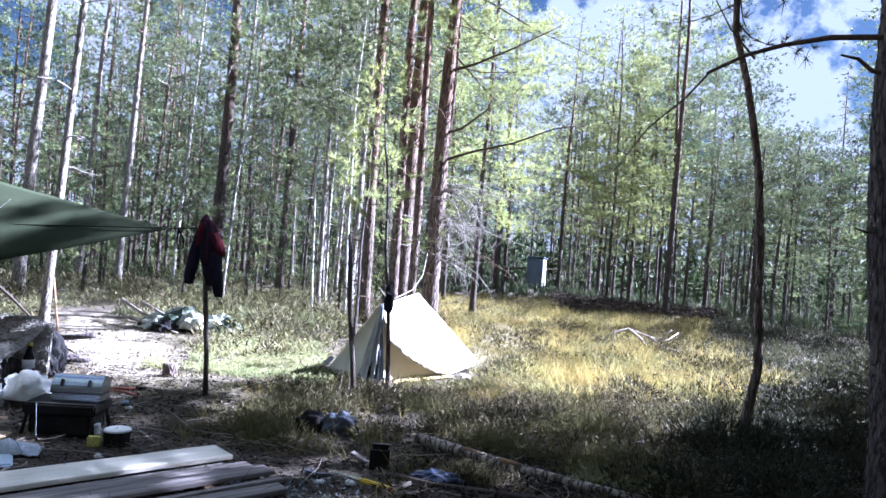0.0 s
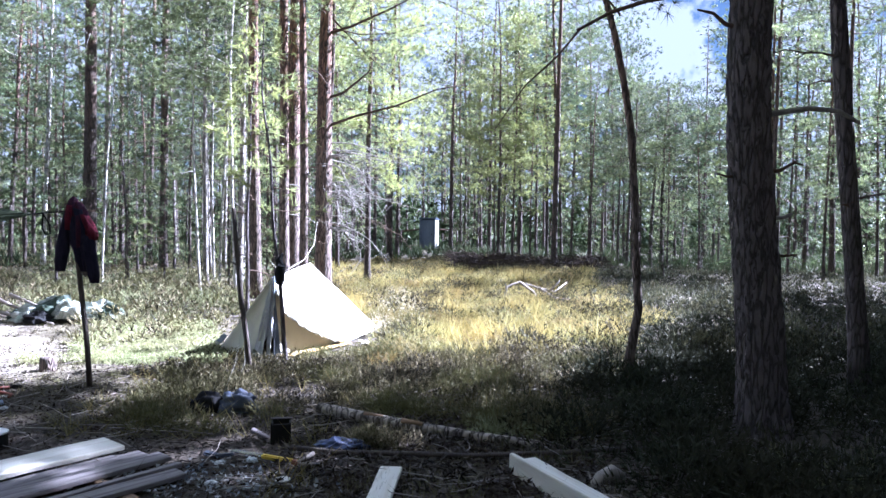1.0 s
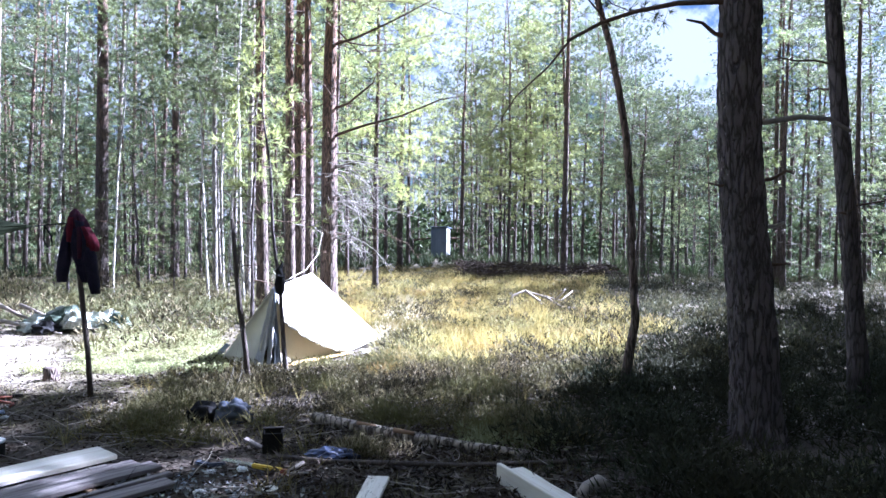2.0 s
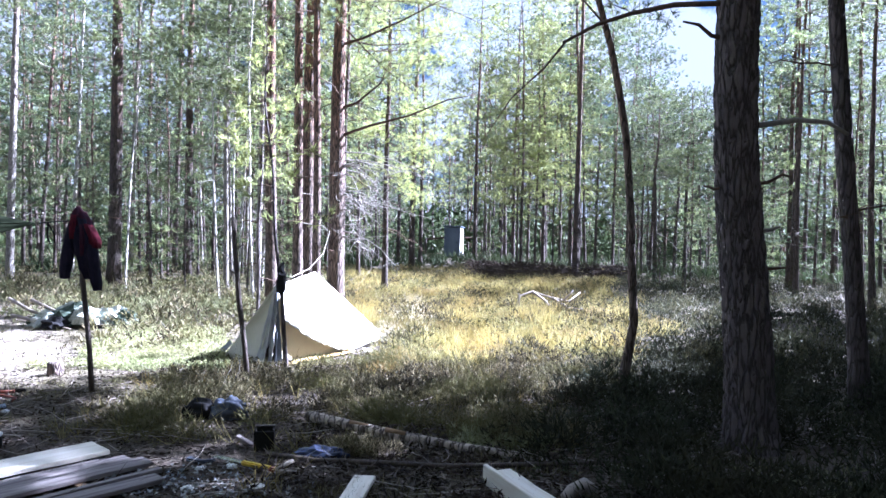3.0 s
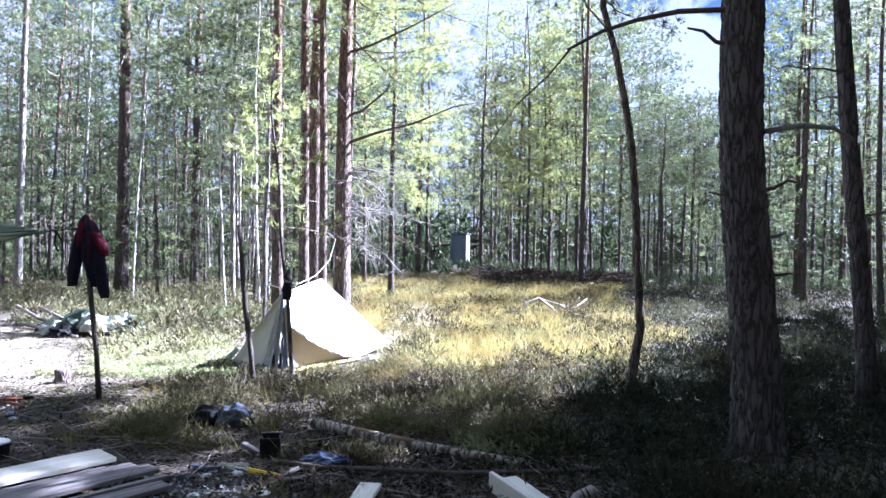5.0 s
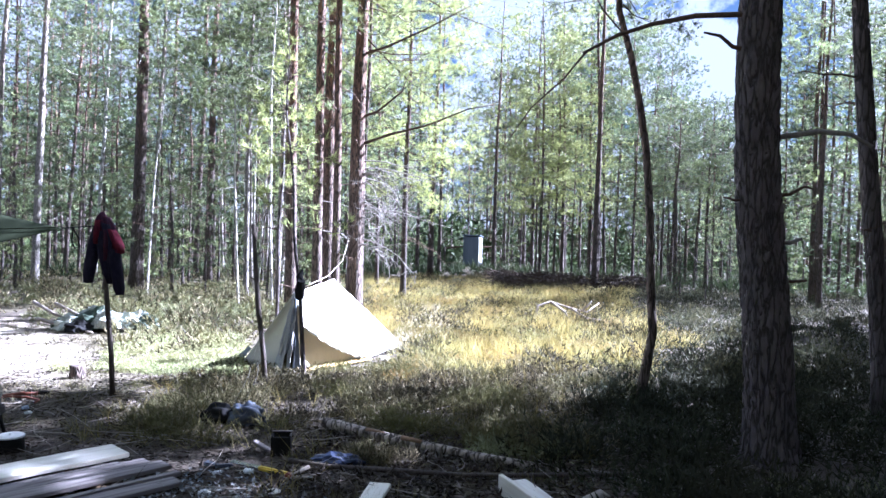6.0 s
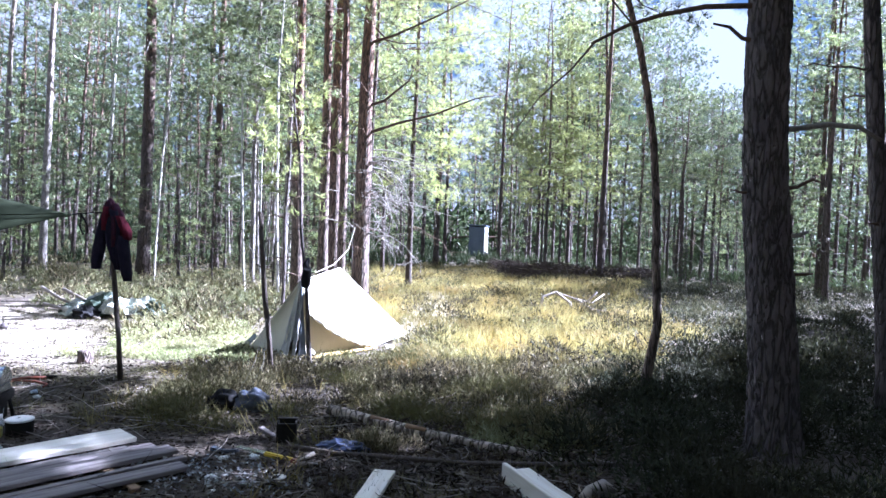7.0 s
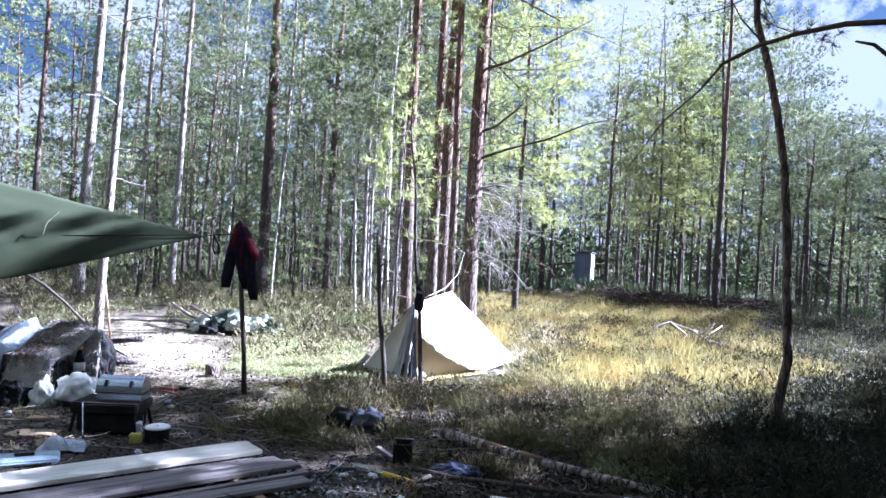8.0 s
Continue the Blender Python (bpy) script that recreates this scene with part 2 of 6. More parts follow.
def tube(points, radii, sides=8, lump=0.0, seed=0):
    """Vertices and quads of a closed round bar along points."""
    pts = np.asarray(points, float)
    r = np.asarray(radii, float) * np.ones(len(pts))
    along = np.gradient(pts, axis=0)
    along /= np.linalg.norm(along, axis=1)[:, None] + 1e-9
    ref = np.where(np.abs(along[:, 2:3]) > 0.9, np.array([[1.0, 0, 0]]), np.array([[0, 0, 1.0]]))
    u = np.cross(along, ref)
    u /= np.linalg.norm(u, axis=1)[:, None]
    w = np.cross(along, u)
    a = np.arange(sides) * 2 * np.pi / sides
    rr = r[:, None] * (1 + lump * np.random.default_rng(seed).normal(size=(len(pts), sides)))
    v = pts[:, None] + rr[..., None] * (np.cos(a)[None, :, None] * u[:, None] + np.sin(a)[None, :, None] * w[:, None])
    v = v.reshape(-1, 3)
    i, j = np.meshgrid(np.arange(len(pts) - 1), np.arange(sides), indexing="ij")
    k = (j + 1) % sides
    q = np.stack([i * sides + j, i * sides + k, (i + 1) * sides + k, (i + 1) * sides + j], -1).reshape(-1, 4)
    n = len(v)
    v = np.vstack([v, pts[0], pts[-1]])
    j = np.arange(sides)
    cap0 = np.stack([j * 0 + n, (j + 1) % sides, j, j], -1)
    last = (len(pts) - 1) * sides
    cap1 = np.stack([j * 0 + n + 1, last + j, last + (j + 1) % sides, last + (j + 1) % sides], -1)
    tri = np.concatenate([q[:, [0, 1, 2]], q[:, [0, 2, 3]]] + ([cap0[:, :3], cap1[:, :3]] if sides > 5 else []))
    return v, tri[:, ::-1]


def join(pieces):
    vs, fs, n = [], [], 0
    for v, f in pieces:
        vs.append(v)
        fs.append(f + n)
        n += len(v)
    return np.vstack(vs), np.vstack(fs)


def bar(name, points, radius, material, parent=None, sides=8, label="", lump=0.0):
    v, f = tube(points, radius, sides, lump)
    return link_mesh(name, v, f, material, parent, label, smooth=True)


def tufts(centres, ways, count, length, width, spread, r):
    """Thin triangles that fan out of each centre along its way."""
    n = len(centres)
    c, d = np.repeat(centres, count, 0), np.repeat(ways, count, 0)
    d = d + r.normal(size=(n * count, 3)) * spread
    d /= np.linalg.norm(d, axis=1)[:, None] + 1e-9
    side = np.cross(d, r.normal(size=(n * count, 3)))
    side /= np.linalg.norm(side, axis=1)[:, None] + 1e-9
    size = length * r.uniform(0.6, 1.25, (n * count, 1))
    wid = width * r.uniform(0.7, 1.3, (n * count, 1))
    v = np.stack([c - side * wid / 2, c + side * wid / 2, c + d * size], 1).reshape(-1, 3)
    return v, np.arange(len(v)).reshape(-1, 3)


def block(size, bevel=0.006, centre=(0, 0, 0), m=None, cuts=0, rough=0.0):
    """A bevelled block, sunk to its size, as a bmesh."""
    bm = bmesh.new()
    bmesh.ops.create_cube(bm, size=1)
    bmesh.ops.scale(bm, vec=size, verts=bm.verts)
    if cuts:
        long = max(range(3), key=lambda i: size[i])
        es = [e for e in bm.edges if abs((e.verts[0].co - e.verts[1].co)[long]) > 0.9 * size[long]]
        bmesh.ops.subdivide_edges(bm, edges=es, cuts=cuts)
    if bevel:
        bmesh.ops.bevel(bm, geom=[e for e in bm.edges if e.calc_face_angle(0) > 1], offset=bevel, segments=2, affect="EDGES")
    if rough:
        for v in bm.verts:
            v.co += noise.noise_vector(v.co * 6.0) * rough
    bmesh.ops.translate(bm, vec=centre, verts=bm.verts)
    if m is not None:
        bmesh.ops.transform(bm, matrix=m, verts=bm.verts)
    return bm


def turned(profile, sides=20, m=None):
    """A turned shape from (radius, height) pairs."""
    bm = bmesh.new()
    rings = []
    for rad, z in profile:
        rings.append([bm.verts.new((rad * math.cos(2 * math.pi * i / sides), rad * math.sin(2 * math.pi * i / sides), z)) for i in range(sides)])
    for a, b in zip(rings, rings[1:]):
        for i in range(sides):
            bm.faces.new((a[i], a[(i + 1) % sides], b[(i + 1) % sides], b[i]))
    bm.faces.new(rings[0][::-1])
    bm.faces.new(rings[-1])
    if m is not None:
        bmesh.ops.transform(bm, matrix=m, verts=bm.verts)
    return bm


def cloth(corner_grid, nu, nv, sag=0.0, wrinkle=0.01, seed=0, scale=4.0, thick=0.004):
    """A sheet between four corners (p00, p10, p11, p01), with sag and wrinkles, given thickness."""
    p00, p10, p11, p01 = [Vector(c) for c in corner_grid]
    nrm = (p10 - p00).cross(p01 - p00)
    if nrm.length < 1e-6:
        nrm = (p11 - p00).cross(p01 - p00)
    nrm.normalize()
    bm = bmesh.new()
    layers = []
    for off in (0, thick):
        g = []
        for i in range(nu + 1):
            row = []
            for j in range(nv + 1):
                u, v = i / nu, j / nv
                p = (p00 * (1 - u) + p10 * u) * (1 - v) + (p01 * (1 - u) + p11 * u) * v
                edge = 16 * u * (1 - u) * v * (1 - v)
                w = noise.noise(Vector((p.x * scale + seed, p.y * scale, p.z * scale))) * 0.7 + noise.noise(Vector((p.x * scale * 2.7, p.y * scale * 2.7 + seed, p.z * scale * 2.7))) * 0.4
                row.append(bm.verts.new(p + nrm * (off + w * wrinkle * (0.3 + 0.7 * min(1, edge * 2)) - sag * edge)))
            g.append(row)
        layers.append(g)
    for k, g in enumerate(layers):
        for i in range(nu):
            for j in range(nv):
                q = [g[i][j], g[i + 1][j], g[i + 1][j + 1], g[i][j + 1]]
                bm.faces.new(q if k else q[::-1])
    a, b = layers
    ring = [(i, 0) for i in range(nu)] + [(nu, j) for j in range(nv)] + [(i, nv) for i in range(nu, 0, -1)] + [(0, j) for j in range(nv, 0, -1)]
    for (i, j), (k, l) in zip(ring, ring[1:] + ring[:1]):
        bm.faces.new((a[i][j], a[k][l], b[k][l], b[i][j]))
    bmesh.ops.remove_doubles(bm, verts=bm.verts, dist=1e-5)
    return bm


# ---- ground ----
def lift(x, y):
    """Height of the ground: level round the camp, hummocky farther out."""
    d = math.hypot(x, y)
    k = min(1.0, max(0.0, (d - 9) / 14))
    return 0.02 * noise.noise(Vector((x * 0.9, y * 0.9, 0))) + k * (0.22 * noise.noise(Vector((x * 0.22, y * 0.22, 3.0))) - 0.03) + min(1.0, max(0.0, (d - 10.5) / 3)) * 0.07 * noise.noise(Vector((x * 0.8, y * 0.8, 6.0)))


def build_ground():
    s = np.linspace(-1, 1, 191)
    xs = 500 * np.sinh(s * 5.2) / math.sinh(5.2)
    ys = xs + 6
    v = np.array([(x, y, lift(x, y) if math.hypot(x, y) < 90 else 0.0) for y in ys for x in xs])
    n = len(xs)
    i, j = np.meshgrid(np.arange(n - 1), np.arange(n - 1), indexing="ij")
    q = np.stack([i * n + j, i * n + j + 1, (i + 1) * n + j + 1, (i + 1) * n + j], -1).reshape(-1, 4)
    ob = link_mesh("ground", v, q, ground_material(), smooth=True)
    return tagged(ob, "uneven forest floor of brown litter, moss and trodden sand", "ground", kind="structure")


build_ground()


# ---- trees ----
def pine_parts(seed, height, radius, crown_from, reach, limbs, clumps, bend=0.15, needle=(0.2, 0.03, 9), dead=10, side=None, bare=0.35, kink=None, sides=8, pads=None):
    """Meshes of one pine: trunk, branches and crown (vertices and triangles)."""
    r = np.random.default_rng(seed)
    n = 22
    z = np.linspace(-0.15, height, n)
    ph = r.uniform(0, 6.28, 4)
    t = np.clip(z / height, 0, 1)
    px = bend * (np.sin(t * 4 + ph[0]) - np.sin(ph[0])) * t + 0.03 * np.sin(t * 17 + ph[1]) * t
    py = bend * (np.sin(t * 3.4 + ph[2]) - np.sin(ph[2])) * t + 0.03 * np.sin(t * 15 + ph[3]) * t
    rad = radius * ((1 - t) ** 0.75 * 0.93 + 0.07) * (1 + 0.35 * np.exp(-np.clip(z, 0, 9) / 0.22))
    if kink:
        px = px + kink(z)
    path = np.stack([px, py, z], 1)
    trunk = tube(path, rad, sides, 0.03, seed)
    wood, tips, ways = [], [], []

    def on(h):
        return np.array([np.interp(h, z, px), np.interp(h, z, py), h]), np.interp(h, z, rad)

    for i in range(limbs):
        f = (i + r.uniform(0, 1)) / limbs
        h = height * (crown_from + (0.985 - crown_from) * f)
        base, br = on(h)
        az = i * 2.4 + r.uniform(-0.7, 0.7)
        d = np.array([math.cos(az), math.sin(az), 0])
        shape = (0.45 + 1.1 * min(f, 0.45)) * (1 - f) ** 0.6 + 0.12
        ln = reach * shape * r.uniform(0.7, 1.15)
        if side is not None:
            ln *= 0.55 + 0.75 * max(0, d @ side)
        rise = -0.25 + 0.8 * f + r.uniform(-0.15, 0.2)
        s = np.linspace(0, 1, 5)[:, None]
        p = base + d * ln * s + np.array([0, 0, 1]) * ln * (rise * s + 0.25 * s**2 - 0.12 * s) + np.cumsum(r.normal(size=(5, 3)) * 0.05, 0) * ln * s
        lr = min(br * 0.4, 0.007 * ln + 0.003)
        wood.append(tube(p, lr * (1 - 0.8 * s[:, 0]), 3))
        hubs = []
        for _ in range(max(1, int(1.7 * ln / reach + 0.5))):
            u = r.uniform(bare + 0.1, 1.0)
            side_way = np.array([-d[1], d[0], 0]) * r.normal() * 0.22 * ln
            hubs.append(np.array([np.interp(u, s[:, 0], p[:, c]) for c in range(3)]) + side_way + [0, 0, 0.05])
        k = max(2, int(clumps * ln / reach * r.uniform(0.8, 1.3)))
        for _ in range(k):
            u = r.uniform(bare, 1.02)
            q = np.array([np.interp(u, s[:, 0], p[:, c]) for c in range(3)])
            out = d * 0.6 + r.normal(size=3) * np.array([0.8, 0.8, 0.45])
            out /= np.linalg.norm(out)
            o = q + out * ln * 0.28 * r.uniform(0.1, 1.0) * (1.2 - 0.5 * u)
            if pads is not None:
                hub = hubs[int(r.integers(len(hubs)))]
                o = hub + r.normal(size=3) * np.array([pads, pads, pads * 0.34])
                out = (o - hub) / pads * 0.4 + d * 0.4
            if r.uniform() < 0.16:
                wood.append(tube([q, o], [0.006, 0.003], 3))
            tips.append(o)
            ways.append(out * 0.7 + [0, 0, 0.45])
    for i in range(dead):
        h = r.uniform(min(1.2, height * 0.12), max(1.6, height * crown_from))
        base, br = on(h)
        az = r.uniform(0, 6.28)
        ln = r.uniform(0.25, 0.4 + 0.35 * reach)
        d = np.array([math.cos(az), math.sin(az), r.uniform(-0.5, 0.35)])
        s = np.linspace(0, 1, 5)[:, None]
        p = base + d * ln * s + r.normal(size=(5, 3)) * 0.05 * ln * s - np.array([0, 0, 0.25]) * ln * s**2
        wood.append(tube(p, 0.011 * (1 - 0.75 * s[:, 0]) + 0.002, 3))
        for _ in range(3):
            u = r.uniform(0.3, 0.95)
            q = np.array([np.interp(u, s[:, 0], p[:, c]) for c in range(3)])
            wood.append(tube([q, q + (d * 0.3 + r.normal(size=3) * 0.3) * ln * 0.6], [0.005, 0.002], 3))
    crown = tufts(np.array(tips), np.array(ways), needle[2], needle[0], needle[1], 0.55, r)
    return trunk, join(wood) if wood else None, crown


def plant(name, meshes, x, y, label, bark_m=None, needle_m=None, limb_m=None, rz=0.0, lean=(0, 0), group="pines of the wood", category="tree", size=1.0):
    ob = new(name)
    ob.empty_display_size = 0.2
    ob.matrix_basis = Matrix.LocRotScale((x, y, lift(x, y)), Euler((radians(lean[1]), radians(lean[0]), radians(rz))), (size,) * 3)
    trunk, wood, crown = meshes
    link_mesh("trunk", *trunk, bark_m or M_BARK, ob, smooth=True)
    if wood is not None:
        link_mesh("branchwork", *wood, limb_m or M_LIMB, ob, smooth=True)["kind"] = "stuff"
    link_mesh("crown", *crown, needle_m or M_NEEDLE, ob)["kind"] = "stuff"
    return tagged(ob, label, category, group)


# the large pine close by on the right, with furrowed bark and dead stubs
def big_pine():
    r = np.random.default_rng(3)
    n, sd, H = 300, 64, 13.0
    z = np.concatenate([np.linspace(-0.12, 4.2, 260), np.linspace(4.35, H, 40)])
    t = np.clip(z / H, 0, 1)
    rad = 0.172 * ((1 - t) ** 0.7 * 0.93 + 0.07) * (1 + 0.3 * np.exp(-np.clip(z, 0, 9) / 0.2))
    px = -0.19 * np.clip(z / 3.4, 0, 4) ** 0.85 + 0.02 * np.sin(z * 2.1)
    py = 0.04 * np.sin(z * 0.9)
    a = np.arange(sd) * 2 * np.pi / sd
    v = np.zeros((n, sd, 3))
    for i in range(n):
        for j in range(sd):
            c = Vector((math.cos(a[j]) * 4.2, math.sin(a[j]) * 4.2, z[i] * 5.0))
            w = noise.voronoi(c + noise.noise_vector(c * 1.7) * 0.35)[0]
            ridge = min(1.0, (w[1] - w[0]) * 2.6)
            fine = noise.noise(c * 5.0)
            rr = rad[i] + 0.017 * (ridge - 0.5) * min(1, 1.4 - z[i] / 8) + 0.005 * fine
            v[i, j] = (px[i] + rr * math.cos(a[j]), py[i] + rr * math.sin(a[j]), z[i])
    v = v.reshape(-1, 3)
    i, j = np.meshgrid(np.arange(n - 1), np.arange(sd), indexing="ij")
    k = (j + 1) % sd
    q = np.stack([i * sd + j, i * sd + k, (i + 1) * sd + k, (i + 1) * sd + j], -1).reshape(-1, 4)
    ob = thing("pine_tree", 2.27, 5.2, 0, 0, "large pine with dark furrowed bark and dead stubs", "tree", "pines near the camp")
    link_mesh("trunk", v, q, M_BARK, ob, smooth=True)

    def at(h):
        return np.array([np.interp(h, z, px), np.interp(h, z, py), h])

    def stub(name, h, pts, r0, r1, m=M_LIMB, label=""):
        p = np.array([at(h)] + [at(h) + np.array(q) for q in pts])
        bar(name, p, np.linspace(r0, r1, len(p)), m, ob, 7, label, 0.06)

    # long bare limb that arches out to the left
    stub("limb", 3.25, [(-0.17, 0.0, 0.0), (-0.45, 0.05, 0.0), (-0.75, 0.1, -0.05), (-1.0, 0.12, -0.13), (-1.25, 0.16, -0.26)], 0.026, 0.012, label="long bare dark limb")
    tip = at(3.25) + np.array([-1.22, 0.16, -0.24])
    bar("twig", [tip, tip + [-0.16, 0.04, -0.2], tip + [-0.4, 0.1, -0.42], tip + [-0.62, 0.2, -0.75]], [0.01, 0.008, 0.006, 0.003], M_LIMB, ob, 5)
    bar("twig", [tip + [0.3, 0, 0.1], tip + [0.1, -0.05, 0.3], tip + [-0.1, -0.1, 0.62]], [0.009, 0.006, 0.003], M_LIMB, ob, 5)
    stub("stub", 2.98, [(-0.2, -0.03, 0.03), (-0.3, -0.05, 0.1), (-0.42, -0.06, 0.12)], 0.022, 0.008)
    # Sun on this limb is put in with the pale dead-wood colour.
    stub("limb", 2.35, [(0.18, -0.05, 0.02), (0.4, -0.1, 0.05), (0.6, -0.14, 0.03), (0.74, -0.16, -0.06)], 0.026, 0.014, M_DEADWOOD, "broken limb coloured pale for sun on its top")
    stub("stub", 1.93, [(0.2, -0.05, 0.02), (0.3, -0.07, 0.08), (0.36, -0.07, 0.06)], 0.02, 0.007)
    stub("stub", 1.92, [(-0.18, -0.03, -0.02), (-0.27, -0.04, 0.0)], 0.016, 0.006)
    stub("stub", 1.6, [(0.17, -0.1, 0.0), (0.24, -0.12, 0.03)], 0.022, 0.012, M_DEADWOOD)
    stub("stub", 1.32, [(0.18, -0.06, 0.0), (0.28, -0.07, 0.01)], 0.02, 0.008)
    tree = pine_parts(11, 8.4, 0.07, 0.28, 2.4, 46, 16, needle=(0.17, 0.02, 12), dead=0)
    for nm, (vv, ff), mm in (("branchwork", tree[1], M_LIMB), ("crown", tree[2], M_NEEDLE)):
        vv = vv + at(4.6) * [1, 1, 1]
        link_mesh(nm, vv, ff, mm, ob)["kind"] = "stuff"
    return ob


big_pine()

# slender crooked pine and the reddish pine at the edge
m_thin = pine_parts(21, 9.0, 0.045, 0.42, 1.6, 34, 14, 0.05, (0.13, 0.006, 30), 0,
                    kink=lambda z: np.interp(z, [-0.2, 0.0, 0.3, 0.62, 1.0, 1.6, 2.4, 3.2, 3.8, 9], [-0.02, 0.0, 0.05, 0.13, 0.1, 0.07, 0.0, -0.13, -0.3, -0.5]))
plant("pine_tree", m_thin, 1.68, 6.75, "slender crooked young pine with a bent foot", bark_m=M_BARK_SUN, group="pines near the camp")
m_red = pine_parts(22, 12.0, 0.088, 0.4, 2.2, 40, 14, 0.03, (0.14, 0.007, 28), 6, kink=lambda z: -0.085 * np.clip(z, 0, 12))
plant("pine_tree", m_red, 3.72, 6.3, "tall reddish-brown pine leaning slightly", bark_m=M_BARK, group="pines near the camp")

def top_limit(tan, dep):
    """Highest tree top: capped by bearing and depth so that sky opens beside the large pine in the camera's view."""
    return 1.5 + (0.21 if dep < 45 else 0.17) * dep if 0.285 < tan < 0.425 else 99.0


# trees that can be told apart, area by area: bearing, depth, trunk radius, height, crown start, lean, bark paled for
# sunlight
LEFT_WOOD = [
    (-0.62, 19, 0.11, 15, 0.45, 1, 1), (-0.575, 24, 0.08, 13, 0.4, 2, 0), (-0.532, 22, 0.07, 15, 0.5, 2.5, 2),
    (-0.472, 18.5, 0.185, 17, 0.5, 1.2, 0), (-0.448, 22, 0.09, 14, 0.45, 1, 1), (-0.422, 26, 0.1, 15, 0.4, 0, 0),
    (-0.385, 25, 0.1, 15, 0.45, 1, 0), (-0.367, 22, 0.135, 16, 0.5, 0.5, 0), (-0.345, 28, 0.06, 12, 0.3, -3, 1),
    (-0.312, 18, 0.07, 11, 0.45, 0, 1),
]
BY_TENT = [
    (-0.303, 20, 0.05, 9, 0.4, -3, 1), (-0.284, 21, 0.06, 12, 0.4, 1, 1), (-0.268, 16, 0.07, 12, 0.45, 1, 1),
    (-0.256, 19, 0.06, 12, 0.4, -1, 1), (-0.247, 14.5, 0.125, 15, 0.5, -1, 0), (-0.21, 13.0, 0.1, 14, 0.5, -0.5, 0),
    (-0.184, 12.6, 0.08, 14, 0.45, -0.3, 0), (-0.196, 14.2, 0.16, 15, 0.55, -0.5, 0), (-0.148, 14.0, 0.05, 11, 0.3, 0, 0),
    (-0.322, 15.5, 0.03, 8, 0.55, -4, 2), (-0.295, 17, 0.032, 9, 0.5, 2, 2), (-0.274, 15, 0.035, 9, 0.5, -2, 2), (-0.262, 18, 0.04, 9, 0.5, 3, 2), (-0.3, 19, 0.035, 9, 0.5, -1, 2), (-0.455, 17.6, 0.03, 8, 0.6, 1.5, 2),
]
FAR_MIDDLE = [
    (-0.049, 30, 0.13, 15, 0.35, 0, 0), (-0.037, 34, 0.1, 14, 0.3, 0, 0), (-0.068, 36, 0.1, 14, 0.35, 0, 0),
    (0.04, 38, 0.12, 15, 0.3, 0, 0), (0.055, 44, 0.1, 14, 0.3, 0, 0), (0.082, 42, 0.13, 15, 0.35, 0, 0),
    (0.094, 36, 0.1, 14, 0.3, 0, 0), (0.136, 34, 0.1, 14, 0.3, 0, 0), (0.182, 25, 0.115, 15, 0.5, 0, 0),
]
RIGHT_WOOD = [
    (0.288, 27, 0.07, 13, 0.5, 0, 0), (0.295, 24, 0.085, 14, 0.55, 0, 0), (0.308, 31, 0.07, 13, 0.5, 0, 0),
    (0.322, 28, 0.08, 14, 0.5, 0, 0), (0.337, 26, 0.08, 14, 0.55, 0, 0), (0.358, 30, 0.07, 12, 0.5, 0, 0),
    (0.483, 22, 0.09, 14, 0.5, 0, 0), (0.494, 19, 0.08, 10.5, 0.55, -0.5, 0), (0.505, 26, 0.08, 13, 0.4, 0, 0),
    (0.532, 28, 0.07, 13, 0.4, 0, 0), (0.603, 15, 0.075, 9.5, 0.6, -3, 0), (0.585, 23, 0.1, 15, 0.5, -1, 0),
]
OUTER_LEFT = [
    (-0.785, 14.5, 0.13, 16, 0.5, 2, 1), (-0.752, 9.0, 0.062, 11, 0.55, 2.0, 1), (-0.68, 20, 0.1, 15, 0.45, 1, 1),
    (-0.655, 26, 0.08, 14, 0.4, 1, 0), (-0.87, 18, 0.1, 15, 0.45, 0, 0),
]
for n, (tan, dep, rad, hgt, start, lean, pale) in enumerate(LEFT_WOOD + BY_TENT + FAR_MIDDLE + RIGHT_WOOD + OUTER_LEFT):
    hgt = min(hgt, top_limit(tan, dep))
    ms = pine_parts(100 + n, hgt, rad, start, 1.3 + 0.06 * hgt, 34, 22, 0.12, (0.12, 0.014, 26), 9, pads=0.25)
    plant("pine_tree", ms, tan * dep, dep, "slim birch-like tree coloured white for sunlight, bare lower trunk" if pale == 2 else "tall pine with bark coloured pale for sunlight, bare lower trunk" if pale else "tall slim pine with reddish bark and a bare lower trunk",
          M_BARK_WHITE_SUN if pale == 2 else M_BARK_PALE_SUN if pale else M_BARK_SUN if -0.25 < tan < -0.18 else M_BARK_WOOD, M_NEEDLE if dep < 28 else M_NEEDLE_COOL, M_DEADWOOD if n % 2 else M_LIMB, lean=(lean, 0))

# the sunlit pine behind the tent, sun also put into its colours: wide green boughs to the right, dry drooping ones
# beneath
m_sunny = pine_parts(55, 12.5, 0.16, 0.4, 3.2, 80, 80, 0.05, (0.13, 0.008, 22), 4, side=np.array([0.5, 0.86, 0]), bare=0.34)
sunny = plant("pine_tree", m_sunny, -2.02, 12.9, "sunlit pine with wide bright green boughs behind the tent", bark_m=M_BARK_SUN, needle_m=M_NEEDLE_SUN, group="pines near the camp")
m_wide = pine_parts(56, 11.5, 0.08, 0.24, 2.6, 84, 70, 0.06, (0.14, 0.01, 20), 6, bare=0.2)
